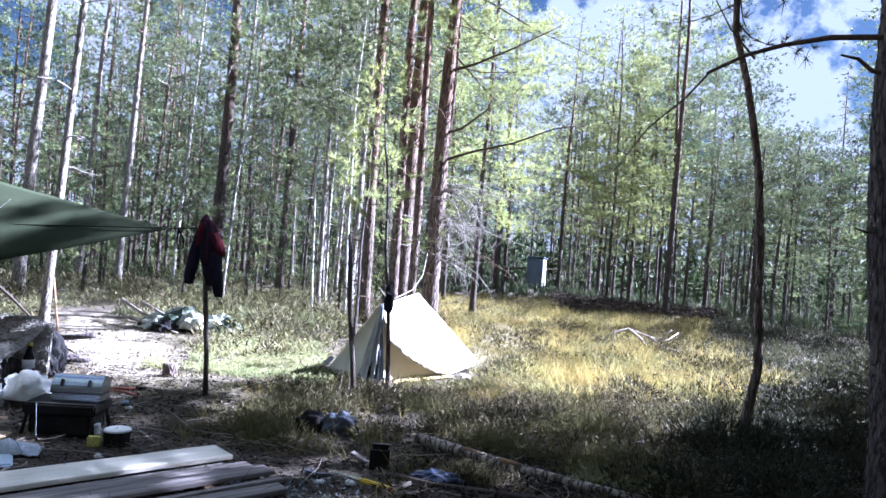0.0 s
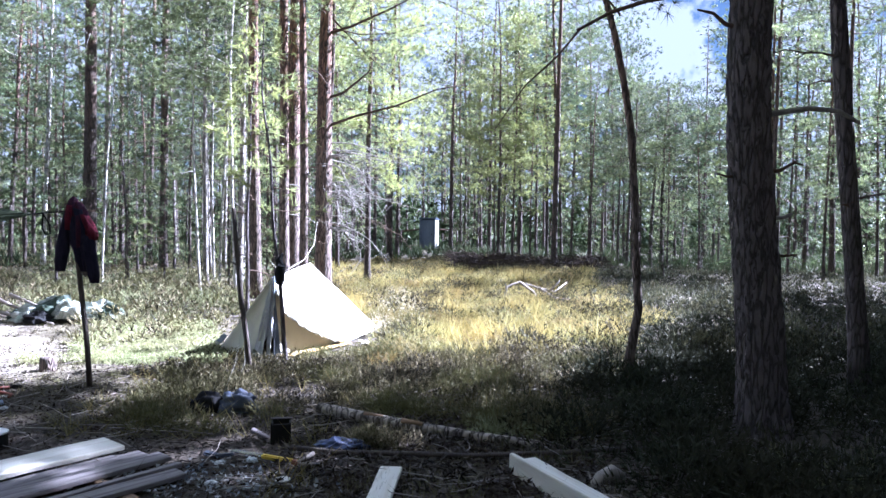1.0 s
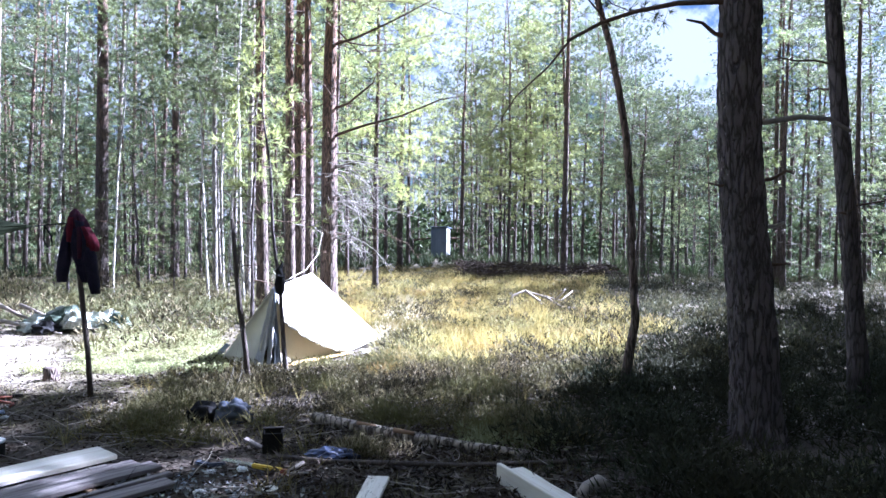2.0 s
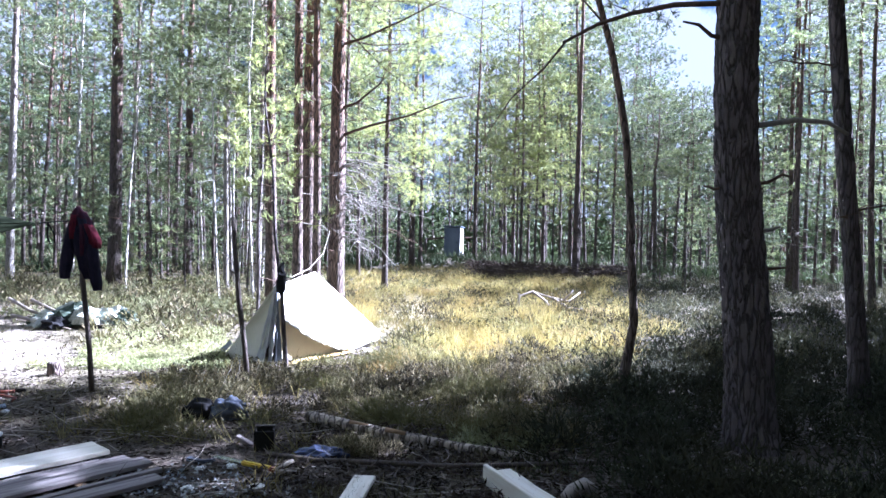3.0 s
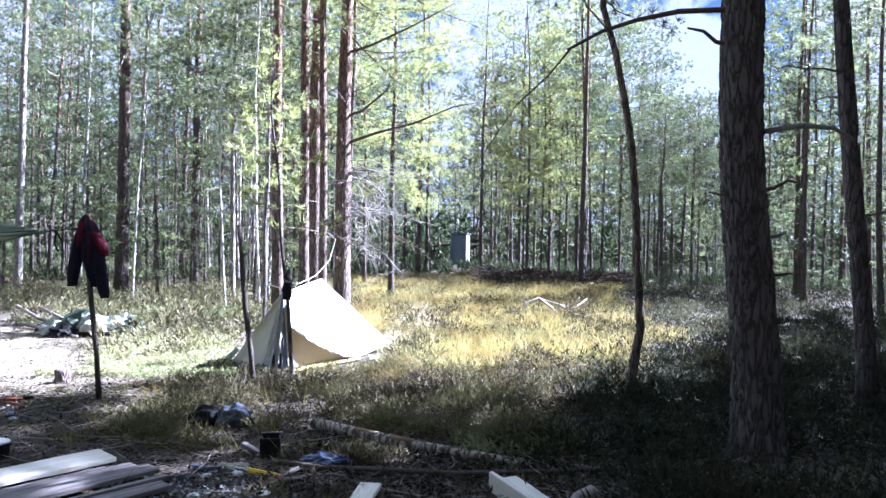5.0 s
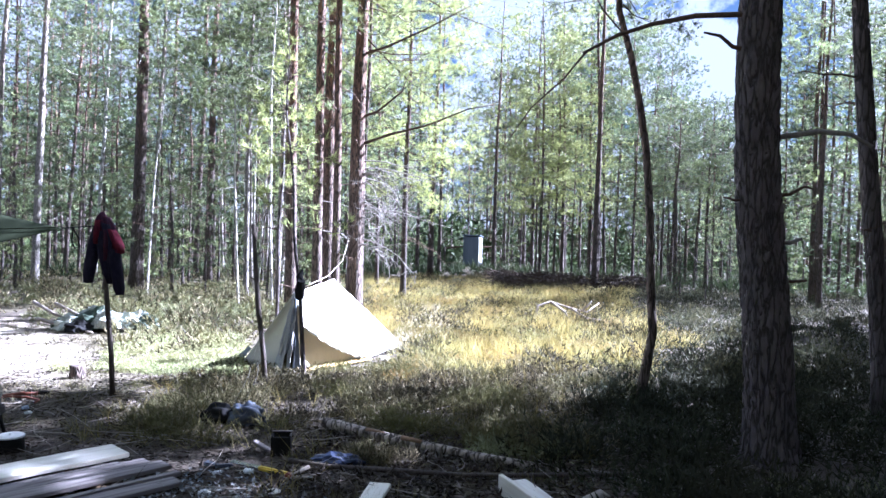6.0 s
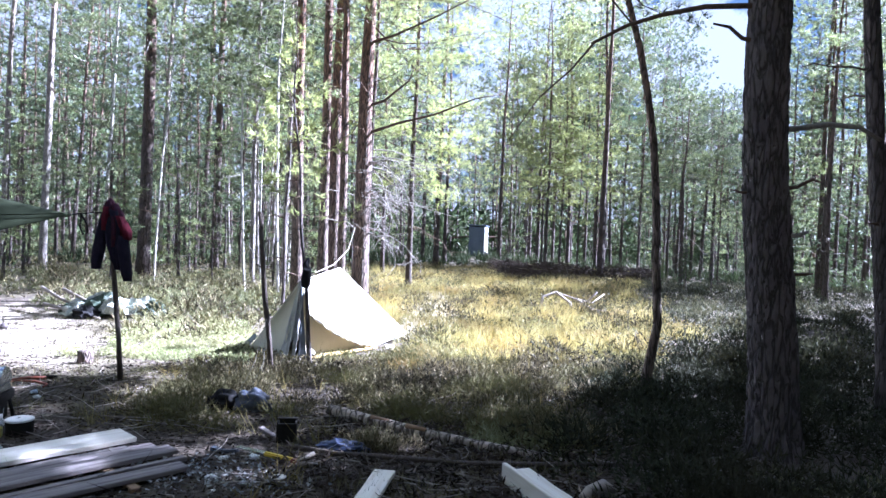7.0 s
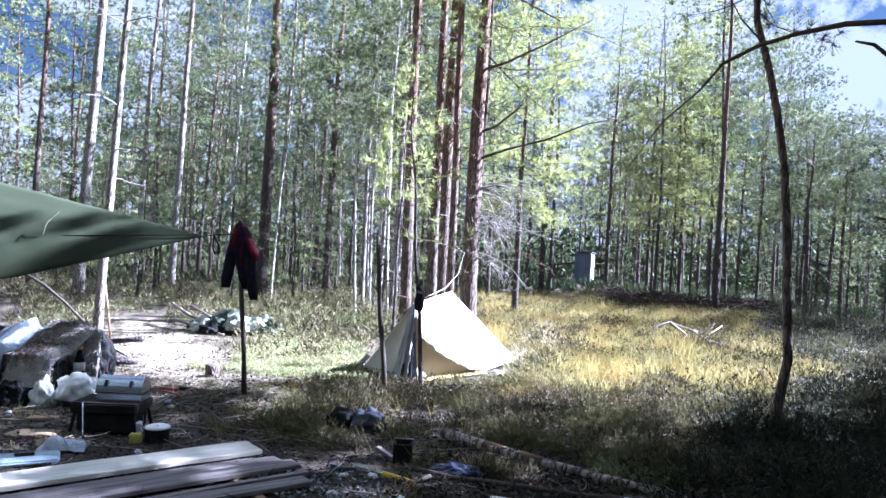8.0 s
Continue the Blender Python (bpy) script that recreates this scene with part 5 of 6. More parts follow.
M_YELLOW = surface("yellow_plastic", (0.75, 0.55, 0.05), (0.68, 0.5, 0.05), (0.6, 0.42, 0.05), 6, 60, 0.4)
M_ORANGE = surface("orange_paint", (0.22, 0.055, 0.025), (0.16, 0.045, 0.025), (0.1, 0.03, 0.02), 8, 60, 0.5)
M_BLUE = surface("blue_plastic", (0.02, 0.035, 0.1), (0.016, 0.026, 0.07), (0.01, 0.014, 0.035), 6, 40, 0.45)
M_BLUEGREY = surface("blue_grey_cloth", (0.05, 0.063, 0.1), (0.03, 0.036, 0.06), (0.06, 0.07, 0.1), 5, 40, 0.6, 0.4)
M_CANVAS = surface("grey_green_canvas", (0.3, 0.33, 0.3), (0.5, 0.52, 0.48), (0.12, 0.14, 0.12), 6, 40, 0.8, 0.4)
M_GREENBAG = surface("green_cloth", (0.018, 0.04, 0.024), (0.035, 0.06, 0.036), (0.08, 0.1, 0.08), 5, 40, 0.6, 0.4)
M_CARD = surface("cardboard", (0.42, 0.33, 0.22), (0.36, 0.27, 0.18), (0.3, 0.22, 0.14), 4, 40, 0.85)


M_HAIR = leafy("reindeer_hair", (0.46, 0.45, 0.45), (0.66, 0.65, 0.65), (0.36, 0.34, 0.33), 2.2, 0.1)


def lump(size, seed, rough=0.35, sub=4, scale=2.2, squash=0.0):
    """A soft, creased heap of cloth or a stone."""
    bm = bmesh.new()
    bmesh.ops.create_icosphere(bm, subdivisions=sub, radius=1)
    for v in bm.verts:
        n = v.co.normalized()
        k = 1 + rough * noise.noise(n * scale + Vector((seed, 0, 0))) + 0.4 * rough * noise.noise(n * scale * 3 + Vector((0, seed, 0)))
        v.co = Vector((n.x * k * size[0], n.y * k * size[1], max(-0.35, n.z * k) * size[2]))
    return bm


seat = thing("log_bench", -5.3, 5.9, 0, 0, "rough log bench under the tarp", "bench")
bar("log", [(-0.75, 0.05, 0.17), (0, 0, 0.17), (0.5, -0.03, 0.17)], 0.15, M_BARK, seat, 12, lump=0.04)
bar("backrest", [(-0.75, 0.32, 0.5), (0.5, 0.3, 0.5)], 0.06, M_STICK, seat, 9)
for x in (-0.6, 0.35):
    bar("post", [(x, 0.36, -0.05), (x, 0.38, 0.56)], 0.04, M_STICK, seat, 8)


def draped(x, y, w, d, h, seed, m):
    """A hide over the seat: back, fold over the top, and a hanging front."""
    bm = bmesh.new()
    nu, nv = 26, 30
    g = []
    for i in range(nu + 1):
        row = []
        u = i / nu - 0.5
        for j in range(nv + 1):
            t = j / nv
            prof = [(0.36, 0.12), (0.36, h), (0.2, h * 0.97), (0.0, 0.47), (-0.24, 0.4), (-0.33, 0.06)]
            k = min(4.999, t * 5)
            a, b = prof[int(k)], prof[int(k) + 1]
            s = k - int(k)
            s = s * s * (3 - 2 * s)
            yy, zz = a[0] + (b[0] - a[0]) * s, a[1] + (b[1] - a[1]) * s
            nz = noise.noise(Vector((u * 5 + seed, t * 6, 0)))
            wd = w * (0.85 + 0.25 * noise.noise(Vector((t * 4, seed, 0))) + 0.1 * math.sin(t * 6))
            zz = max(0.015, zz + 0.06 * nz - 0.25 * abs(u) ** 2 * (1 - abs(t - 0.35)))
            row.append(bm.verts.new((x + u * wd, y + yy * d + 0.05 * nz, zz)))
        g.append(row)
    for i in range(nu):
        for j in range(nv):
            bm.faces.new((g[i][j], g[i + 1][j], g[i + 1][j + 1], g[i][j + 1]))
    return bm


M_PALEBLUE = surface("pale_blue_cloth", (0.42, 0.5, 0.66), (0.6, 0.66, 0.78), (0.14, 0.18, 0.28), 7, 40, 0.75, 0.4)
hide = tagged(part("hide", draped(-4.93, 5.85, 0.6, 0.95, 0.62, 31, M_FUR), M_FUR, None, "", True), "white reindeer hide with a brown back, over a log seat", "hide")
hide.modifiers.new("thickness", "SOLIDIFY").thickness = 0.02
hv = np.array([tuple(v.co) for v in hide.data.vertices])
hr = np.random.default_rng(31)
hv = hv[hr.integers(len(hv), size=14000)] + hr.normal(size=(14000, 3)) * 0.012
hv[:, 2] += 0.012
fv, ff = tufts(hv, hr.normal(size=hv.shape) * 0.3 + [0, -0.5, -0.35], 1, 0.05, 0.007, 0.3, hr)
brown = ((fv.reshape(-1, 3, 3).mean(1) - [-4.95, 5.83, 0.5]) / [0.2, 0.42, 0.3])
brown = (brown ** 2).sum(1) < 1 + 0.3 * hr.normal(size=len(brown))
tri = fv.reshape(-1, 3, 3)
for nm, keep_, mat_ in (("pale_hair", ~brown, M_HAIR), ("brown_hair", brown, leafy("brown_hair", (0.1, 0.075, 0.065), (0.24, 0.19, 0.165), (0.16, 0.12, 0.1), 3.0, 0.0))):
    q = tri[keep_].reshape(-1, 3)
    link_mesh(nm, q, np.arange(len(q)).reshape(-1, 3), mat_, hide)["kind"] = "stuff"
blanket = tagged(part("blanket", draped(-5.42, 5.85, 0.44, 0.95, 0.6, 37, M_PALEBLUE), M_PALEBLUE, None, "", True), "pale blue crumpled blanket over a log seat", "blanket")
blanket.modifiers.new("thickness", "SOLIDIFY").thickness = 0.02

bag = thing("carrier_bag", -4.38, 5.55, 0.12, 0, "crumpled white plastic bag", "bag", "plastic bags")
part("body", lump((0.2, 0.14, 0.16), 41, 0.38), M_PLASTIC, bag, "", True)
bag = thing("carrier_bag", -4.62, 5.4, 0.06, 40, "crumpled white plastic bag", "bag", "plastic bags")
part("body", lump((0.1, 0.09, 0.17), 43, 0.4), M_PLASTIC, bag, "", True)
clothes = thing("clothes_heap", -4.86, 5.33, 0.06, 0, "heap of dark clothes on the ground", "clothes")
part("garment", lump((0.15, 0.12, 0.15), 45, 0.5), M_BLACK, clothes)
part("garment", lump((0.13, 0.1, 0.1), 47, 0.5), M_NAVY, clothes).location = (-0.25, -0.05, 0.0)

# black fire stand with the steel box on top
stand = thing("fire_stand", -3.62, 4.92, 0, 12, "black iron fire stand on legs, shadow beneath filled in dark", "stand")
part("tray", block((0.5, 0.34, 0.08), 0.012, (0.02, 0, 0.21)), M_IRON, stand)
# Solid dark block fills in for the shadow under the tray.
part("dark_fill", block((0.42, 0.28, 0.14), 0.01, (0.02, 0, 0.095), cuts=4, rough=0.01), M_IRON, stand)
for sx in (-1, 1):
    for sy in (-1, 1):
        bar("leg", [(sx * 0.22 + 0.02, sy * 0.14, 0.18), (sx * 0.25 + 0.02, sy * 0.17, -0.02)], 0.013, M_IRON, stand, 6)
bar("poker", [(-0.12, -0.2, 0.26), (-0.06, -0.3, 0.02)], 0.006, M_SILVER, stand, 5)
grill = thing("steel_box", -3.53, 4.95, 0.252, 12, "shiny steel box with rounded lid and two latches", "box")
part("base", block((0.34, 0.2, 0.06), 0.008, (0, 0, 0.03)), M_SILVER, grill)
bm = bmesh.new()
prof = [(0.1 * math.cos(t), 0.062 + 0.12 * math.sin(t)) for t in np.linspace(0, math.pi, 14)]
ends = []
for x in (-0.175, 0.175):
    ends.append([bm.verts.new((x, y, z)) for y, z in prof])
for i in range(13):
    bm.faces.new((ends[0][i], ends[0][i + 1], ends[1][i + 1], ends[1][i]))
bm.faces.new(ends[0][::-1])
bm.faces.new(ends[1])
bm.faces.new((ends[0][0], ends[1][0], ends[1][13], ends[0][13]))
bmesh.ops.bevel(bm, geom=[e for e in bm.edges if e.calc_face_angle(0) > 1], offset=0.006, segments=2, affect="EDGES")
part("lid", bm, M_SILVER, grill)
for x in (-0.1, 0.09):
    part("latch", block((0.022, 0.014, 0.05), 0.003, m=pose(x, -0.088, 0.135, -25, 0, 0)), M_BLACK, grill, "black latch")
part("rim", block((0.35, 0.206, 0.008), 0.002, (0, 0, 0.064)), M_IRON, grill)


def tin(name, x, y, rad, h, m, label, lid=None, z=0.0):
    ob = thing(name, x, y, z, 0, label, name.replace("_", " "))
    part("body", turned([(rad * 0.96, 0), (rad, 0.01), (rad, h - 0.01), (rad * 0.97, h)], 22), m, ob, "", True)
    if lid:
        part("lid", turned([(rad * 1.04, h), (rad * 1.04, h + 0.01), (rad * 0.9, h + 0.016), (rad * 0.3, h + 0.014), (0.012, h + 0.018), (0.01, h + 0.026)], 22), lid, ob, "round white lid")
    return ob


tin("cooking_pot", -3.13, 4.8, 0.088, 0.1, M_IRON, "black pot with a round white lid", M_PLASTIC)
cup = tin("cup", -3.38, 4.93, 0.042, 0.09, M_PLASTIC, "small white cup standing on the ground")
bar("handle", [(0.04, -0.02, 0.075), (0.07, -0.03, 0.06), (0.068, -0.03, 0.03), (0.04, -0.02, 0.018)], 0.006, M_PLASTIC, cup, 6)
bar("spoon", [(0.06, -0.02, 0.0), (0.05, -0.01, 0.15)], 0.005, M_SILVER, cup, 5)
pk = thing("food_packet", -3.24, 4.7, 0, 15, "yellow-green paper food packet", "packet")
part("body", block((0.09, 0.05, 0.075), 0.008, (0, 0, 0.0375), cuts=2, rough=0.006), surface("yellow_paper", (0.62, 0.58, 0.16), (0.55, 0.5, 0.12), fine=50, rough=0.6), pk)
bt = thing("bottle", -4.72, 5.98, 0.0, 0, "dark bottle with white label and yellow cap", "bottle")
part("body", turned([(0.045, 0), (0.05, 0.02), (0.05, 0.3), (0.022, 0.38), (0.02, 0.42)], 16), M_BLACK, bt, "", True)
part("label", turned([(0.052, 0.22), (0.052, 0.3)], 16), M_PLASTIC, bt, "white paper label", True)
part("cap", turned([(0.024, 0.42), (0.024, 0.45), (0.01, 0.46)], 12), M_YELLOW, bt, "yellow cap", True)
wood = thing("board_offcut", -4.27, 4.99, 0.0, 20, "short pale offcut of board", "board", "offcuts of board")
part("board", block((0.22, 0.1, 0.025), 0.004, (0, 0, 0.02)), M_CARD, wood)
card = thing("cardboard_sheet", -4.02, 4.6, 0.0, 15, "flattened brown sheet of cardboard", "cardboard")
part("sheet", block((0.34, 0.16, 0.012), 0.003, (0, 0, 0.02), cuts=4, rough=0.02), M_CARD, card)
sack = thing("carrier_bag", -3.56, 4.34, 0.02, 20, "bluish crumpled clear plastic bag", "bag", "plastic bags")
part("body", cloth(((-0.16, -0.1, 0.0), (0.16, -0.08, 0.0), (0.15, 0.1, 0.02), (-0.15, 0.11, 0.02)), 20, 16, -0.06, 0.07, 51, 11), surface("clear_film", (0.55, 0.6, 0.72), (0.35, 0.4, 0.5), (0.75, 0.78, 0.85), 9, 30, 0.2, 0.5), sack, "", True)
tray = thing("plastic_tray", -3.6, 4.03, 0.01, 38, "pale blue flat plastic tray with dark handle", "tray")
part("tray", block((0.42, 0.24, 0.03), 0.012, (0, 0, 0.02)), surface("pale_blue_plastic", (0.4, 0.5, 0.62), (0.34, 0.43, 0.55), (0.25, 0.32, 0.42), 5, 40, 0.4), tray)
part("handle", block((0.12, 0.03, 0.02), 0.006, (0, 0.02, 0.045)), M_BLACK, tray, "black handle")
tool = thing("hand_axe", -4.02, 6.3, 0.03, 20, "small axe with an orange handle", "axe")
bar("handle", [(-0.16, 0, 0), (0.0, 0.01, 0.02), (0.14, 0, 0.015)], [0.017, 0.014, 0.016], M_ORANGE, tool, 8, "orange handle")
part("blade", block((0.1, 0.035, 0.03), 0.006, (0.18, 0.02, 0.02)), M_IRON, tool)
tool = thing("hand_saw", -3.96, 6.16, 0.02, -15, "bow saw with a red-orange frame", "saw")
bar("frame", [(-0.2, 0, 0), (-0.18, 0.06, 0.01), (0.0, 0.1, 0.01), (0.18, 0.06, 0.01), (0.2, 0, 0)], 0.011, M_ORANGE, tool, 7)
part("blade", block((0.4, 0.02, 0.003), 0.0, (0, 0, 0.002)), M_SILVER, tool)

for x, y, sz, m, lb in ((-4.62, 5.02, 0.035, M_PLASTIC, "small white crumpled paper by the seat"), (-5.05, 5.1, 0.05, M_PLASTIC, "white plastic tub by the seat"), (-3.05, 4.45, 0.025, M_PLASTIC, "white scrap in the litter"), (-3.72, 5.9, 0.03, M_PALEBLUE, "pale blue scrap in the litter"), (-3.6, 5.75, 0.028, M_PLASTIC, "white scrap in the litter")):
    sc = tagged(part("scrap", lump((sz, sz * 0.8, sz * 0.7), 100 * x, 0.6, 3), m, None), lb, "scrap", "scraps in the camp")
    sc.location = (x, y, 0.02)

# dark gear and logs by the trunk behind the seat
pack = thing("backpack", -5.1, 6.75, 0.0, 20, "black rucksack leaning by a trunk", "backpack")
part("body", lump((0.17, 0.13, 0.34), 61, 0.3), M_BLACK, pack).location.z = 0.13
part("pocket", lump((0.1, 0.06, 0.13), 62, 0.25), M_BLACK, pack).location = (0.05, -0.12, 0.08)
bar("strap", [(-0.08, -0.1, 0.42), (-0.12, -0.16, 0.25), (-0.09, -0.12, 0.05)], 0.014, M_BLACK, pack, 6)
for pts, rad in (([(-5.95, 8.0, 0.16), (-5.35, 7.95, 0.26)], 0.035), ([(-5.5, 7.2, 0.06), (-4.95, 7.25, 0.1)], 0.03), ([(-5.75, 7.6, 0.05), (-5.2, 7.5, 0.05)], 0.045)):
    lg = tagged(bar("branch_log", pts, rad, M_BARK, None, 9, lump=0.05), "short dark branch log lying by the path", "log", "branch logs")
tagged(bar("shovel_handle", [(-6.25, 8.6, 0.02), (-6.33, 8.62, 0.42), (-6.43, 8.66, 0.84)], [0.013, 0.013, 0.012], M_WOOD_BROWN, None, 8), "brown wooden tool handle leaning against a trunk", "handle")
tagged(bar("fallen_branch", [(-7.6, 8.5, 0.95), (-7.0, 8.2, 0.82), (-6.6, 8.1, 0.62), (-6.15, 8.0, 0.34), (-5.7, 7.9, 0.1), (-5.45, 7.85, 0.02)], [0.02, 0.02, 0.018, 0.016, 0.012, 0.008], M_STICK, None, 7, lump=0.05), "long pale curved branch propped up", "branch")
stump = thing("tree_stump", -4.02, 7.25, 0, 0, "small dark sawn stump", "stump", "stumps")
part("stump", turned([(0.1, -0.05), (0.085, 0.02), (0.076, 0.07), (0.078, 0.14), (0.06, 0.15)], 14), M_BARK_SUN, stump, "", True)

# heap of bags and cloth by the path
heap = thing("gear_heap", -5.75, 10.9, 0, 0, "heap of green and white bags and folded canvas", "bags")
for (x, y, z, s, sd, m) in ((0.0, 0, 0.12, (0.3, 0.22, 0.22), 71, M_GREENBAG), (-0.35, -0.1, 0.08, (0.24, 0.2, 0.16), 72, M_CANVAS), (0.25, -0.15, 0.14, (0.2, 0.16, 0.2), 73, M_CANVAS),
                           (0.55, 0.1, 0.12, (0.26, 0.18, 0.17), 74, M_CANVAS), (0.78, 0.05, 0.1, (0.2, 0.15, 0.16), 75, M_GREENBAG), (-0.1, 0.15, 0.22, (0.2, 0.14, 0.14), 76, M_CANVAS), (-0.55, 0.1, 0.06, (0.2, 0.14, 0.12), 77, M_GREENBAG),
                           (-0.12, -0.3, 0.06, (0.2, 0.14, 0.12), 78, M_BLACK)):
    part("bag", lump(s, sd, 0.55, 3), m, heap).location = (x, y, z)
for k, pts in enumerate(([(-7.2, 11.6, 0.35), (-6.6, 11.2, 0.2), (-6.0, 11.0, 0.06)], [(-7.0, 11.9, 0.3), (-6.2, 11.3, 0.16), (-5.3, 11.2, 0.08)], [(-6.9, 11.2, 0.12), (-6.2, 10.7, 0.1), (-5.6, 10.5, 0.02)])):
    tagged(bar("fallen_branch", pts, [0.03, 0.026, 0.015], M_PALETWIG, None, 6, lump=0.05), "pale dead branch lying by the gear", "branch", "dead branches")

# ---- boards and litter in the foreground ----
way = math.degrees(math.atan2(0.72, 0.69))


def board(name, x, y, rz, size, m, label, group, tilt=0.0, z=0.0):
    """A sawn board; x, y is its far end, and it runs back towards the camera."""
    ob = thing(name, x, y, z, rz, label, "board", group)
    part("board", block(size, 0.004, (-size[0] / 2, 0, size[2] / 2), pose(0, 0, 0, tilt, 0, 0), 8, 0.004), m, ob)
    return ob


LAY = 49
board("sawn_board", -2.28, 4.66, LAY, (2.3, 0.28, 0.03), M_WOOD_WHITE, "wide fresh pale board in patchy sunlight", "fresh boards", z=0.062)
DECK = [(-2.16, 4.44, 0.15), (-2.04, 4.54, 0.16), (-1.9, 4.5, 0.15), (-1.76, 4.36, 0.055), (-1.7, 4.2, 0.13)]
for k, (x, y, w) in enumerate(DECK):
    board("deck_board", x, y, LAY + (0.8, -0.6, 0.3, 1.0, -1.0)[k], (2.0, w, 0.026), M_WOOD_GREY, "weathered grey board of the low platform", "boards of the platform", (1, -1, 0.5, -2, 1)[k], z=0.035 - 0.004 * (k % 2))
for q in (0.4, 1.5):
    c = Vector((-1.98, 4.5, 0)) - Vector((math.cos(radians(LAY)), math.sin(radians(LAY)), 0)) * q
    board("bearer", c.x + 0.42, c.y - 0.36, LAY - 90, (1.0, 0.06, 0.034), M_WOOD_BROWN, "low bearer under the platform boards", "bearers", z=0.0)
board("sawn_board", -0.475, 4.26, 84, (1.6, 0.13, 0.03), M_WOOD_WHITE, "narrow fresh board lying on the ground", "fresh boards", z=0.035)
board("sawn_board", 0.255, 4.31, 114, (1.5, 0.03, 0.125), M_WOOD_WHITE, "fresh board standing on its edge", "fresh boards", z=0.005)
board("sawn_board", 0.365, 4.41, 113.5, (1.5, 0.12, 0.03), M_WOOD_WHITE, "fresh board lying beside another", "fresh boards", z=0.035)

log = thing("fallen_log", -1.1, 5.68, 0, 0, "fallen thin pine log with peeled patches", "log")
bar("log", [(0, 0, 0.05), (0.4, -0.29, 0.05), (0.75, -0.5, 0.045), (1.2, -0.74, 0.04), (1.65, -0.9, 0.03)], [0.043, 0.042, 0.039, 0.034, 0.026], M_LOG, log, 12, lump=0.05)
for t in (0.36, 0.6):
    bar("peeled_patch", [(1.2 * t - 0.05, -0.76 * t - 0.02, 0.076), (1.2 * t + 0.1, -0.76 * t - 0.1, 0.073)], 0.02, M_WOOD_BROWN, log, 8, "bare pale wood where bark is gone", 0.1)
pl = thing("pole_on_ground", -1.15, 4.72, 0, 0, "long thin barked pole lying on the ground", "pole", "poles on the ground")
bar("pole", [(0, 0, 0.03), (0.3, -0.11, 0.035), (0.62, -0.14, 0.04), (1.17, -0.21, 0.045), (1.75, -0.16, 0.05), (2.35, -0.06, 0.05)], [0.019, 0.018, 0.017, 0.016, 0.014, 0.011], M_STICK, pl, 9, lump=0.06)
bx = thing("black_box", -1.26, 4.93, 0, 8, "open black box standing on the ground", "box")
part("back", block((0.135, 0.012, 0.15), 0.003, (0, 0.05, 0.078)), M_IRON, bx)
part("bottom", block((0.135, 0.11, 0.012), 0.003, (0, 0, 0.008)), M_IRON, bx)
part("front", block((0.135, 0.012, 0.14), 0.003, (0, -0.05, 0.073)), M_IRON, bx)
for sx in (-1, 1):
    part("side", block((0.012, 0.088, 0.145), 0.003, (sx * 0.062, 0, 0.076)), M_IRON, bx)
part("rim", block((0.145, 0.014, 0.008), 0.002, (0, 0.05, 0.158)), M_WOOD_GREY, bx, "pale top edge")
off = thing("board_offcut", -1.42, 5.0, 0.01, -20, "short grey offcut leaning by a box", "board", "offcuts of board")
part("board", block((0.14, 0.05, 0.02), 0.003, m=pose(0, 0, 0.03, 0, 20, 0)), M_WOOD_GREY, off)
saw = thing("hand_saw", -1.2, 4.5, 0.03, -26, "hand saw with a yellow handle and orange end", "saw")
part("handle", block((0.24, 0.035, 0.028), 0.008, (0, 0, 0)), M_YELLOW, saw, "yellow handle")
part("grip", block((0.05, 0.045, 0.03), 0.008, (0.14, -0.008, 0)), M_ORANGE, saw, "orange grip")
part("blade", block((0.26, 0.05, 0.004), 0.0, (-0.24, 0.01, 0)), M_SILVER, saw)
for x, y, w, h, sd, m, lb in ((-1.55, 4.45, 0.03, 0.015, 81, M_PLASTIC, "crumpled white paper scrap"), (-1.36, 4.5, 0.035, 0.02, 83, M_PLASTIC, "crumpled white paper scrap"), (-1.5, 4.1, 0.035, 0.018, 84, M_PLASTIC, "crumpled white paper scrap"), (-1.28, 4.03, 0.022, 0.015, 85, M_PLASTIC, "crumpled white paper scrap")):
    sc = tagged(part("paper_scrap", lump((w, w * 0.7, h), sd, 0.6, 3), m, None), lb, "paper", "paper scraps")
    sc.location = (x, y, 0.02)
bb = tagged(part("blue_bag", lump((0.17, 0.07, 0.06), 86, 0.5, 3), M_BLUE, None), "crumpled dark blue plastic bag on the ground", "bag")
bb.location = (-0.83, 4.72, 0.03)
gt = tagged(part("plastic_scrap", block((0.22, 0.05, 0.025), 0.01, (0, 0, 0.02), None, 5, 0.02), M_BLUEGREY, None), "blue-grey strip of plastic on the ground", "plastic")
gt.matrix_basis = pose(-1.6, 4.62, 0, 0, 0, -12)
for x, y, rad, h in ((-1.1, 4.13, 0.05, 0.03),):
    ch = thing("log_slice", x, y, 0, 0, "sawn slice of log with a pale cut face", "log slice", "log slices")
    part("bark_ring", turned([(rad, -0.02), (rad * 1.02, h * 0.5), (rad, h)], 18), M_BARK, ch, "", True)
    part("cut_face", turned([(rad * 0.94, h + 0.001), (rad * 0.93, h + 0.005)], 18), M_WOOD_WHITE, ch, "pale cut face")
for pts in ([(-1.06, 4.42, 0.03), (-0.98, 4.55, 0.05)], [(-1.12, 4.44, 0.02), (-0.92, 4.38, 0.03)]):
    tagged(bar("stick", pts, 0.013, M_PALETWIG, None, 6), "short pale peeled stick", "stick", "sticks")
ch = np.random.default_rng(90)
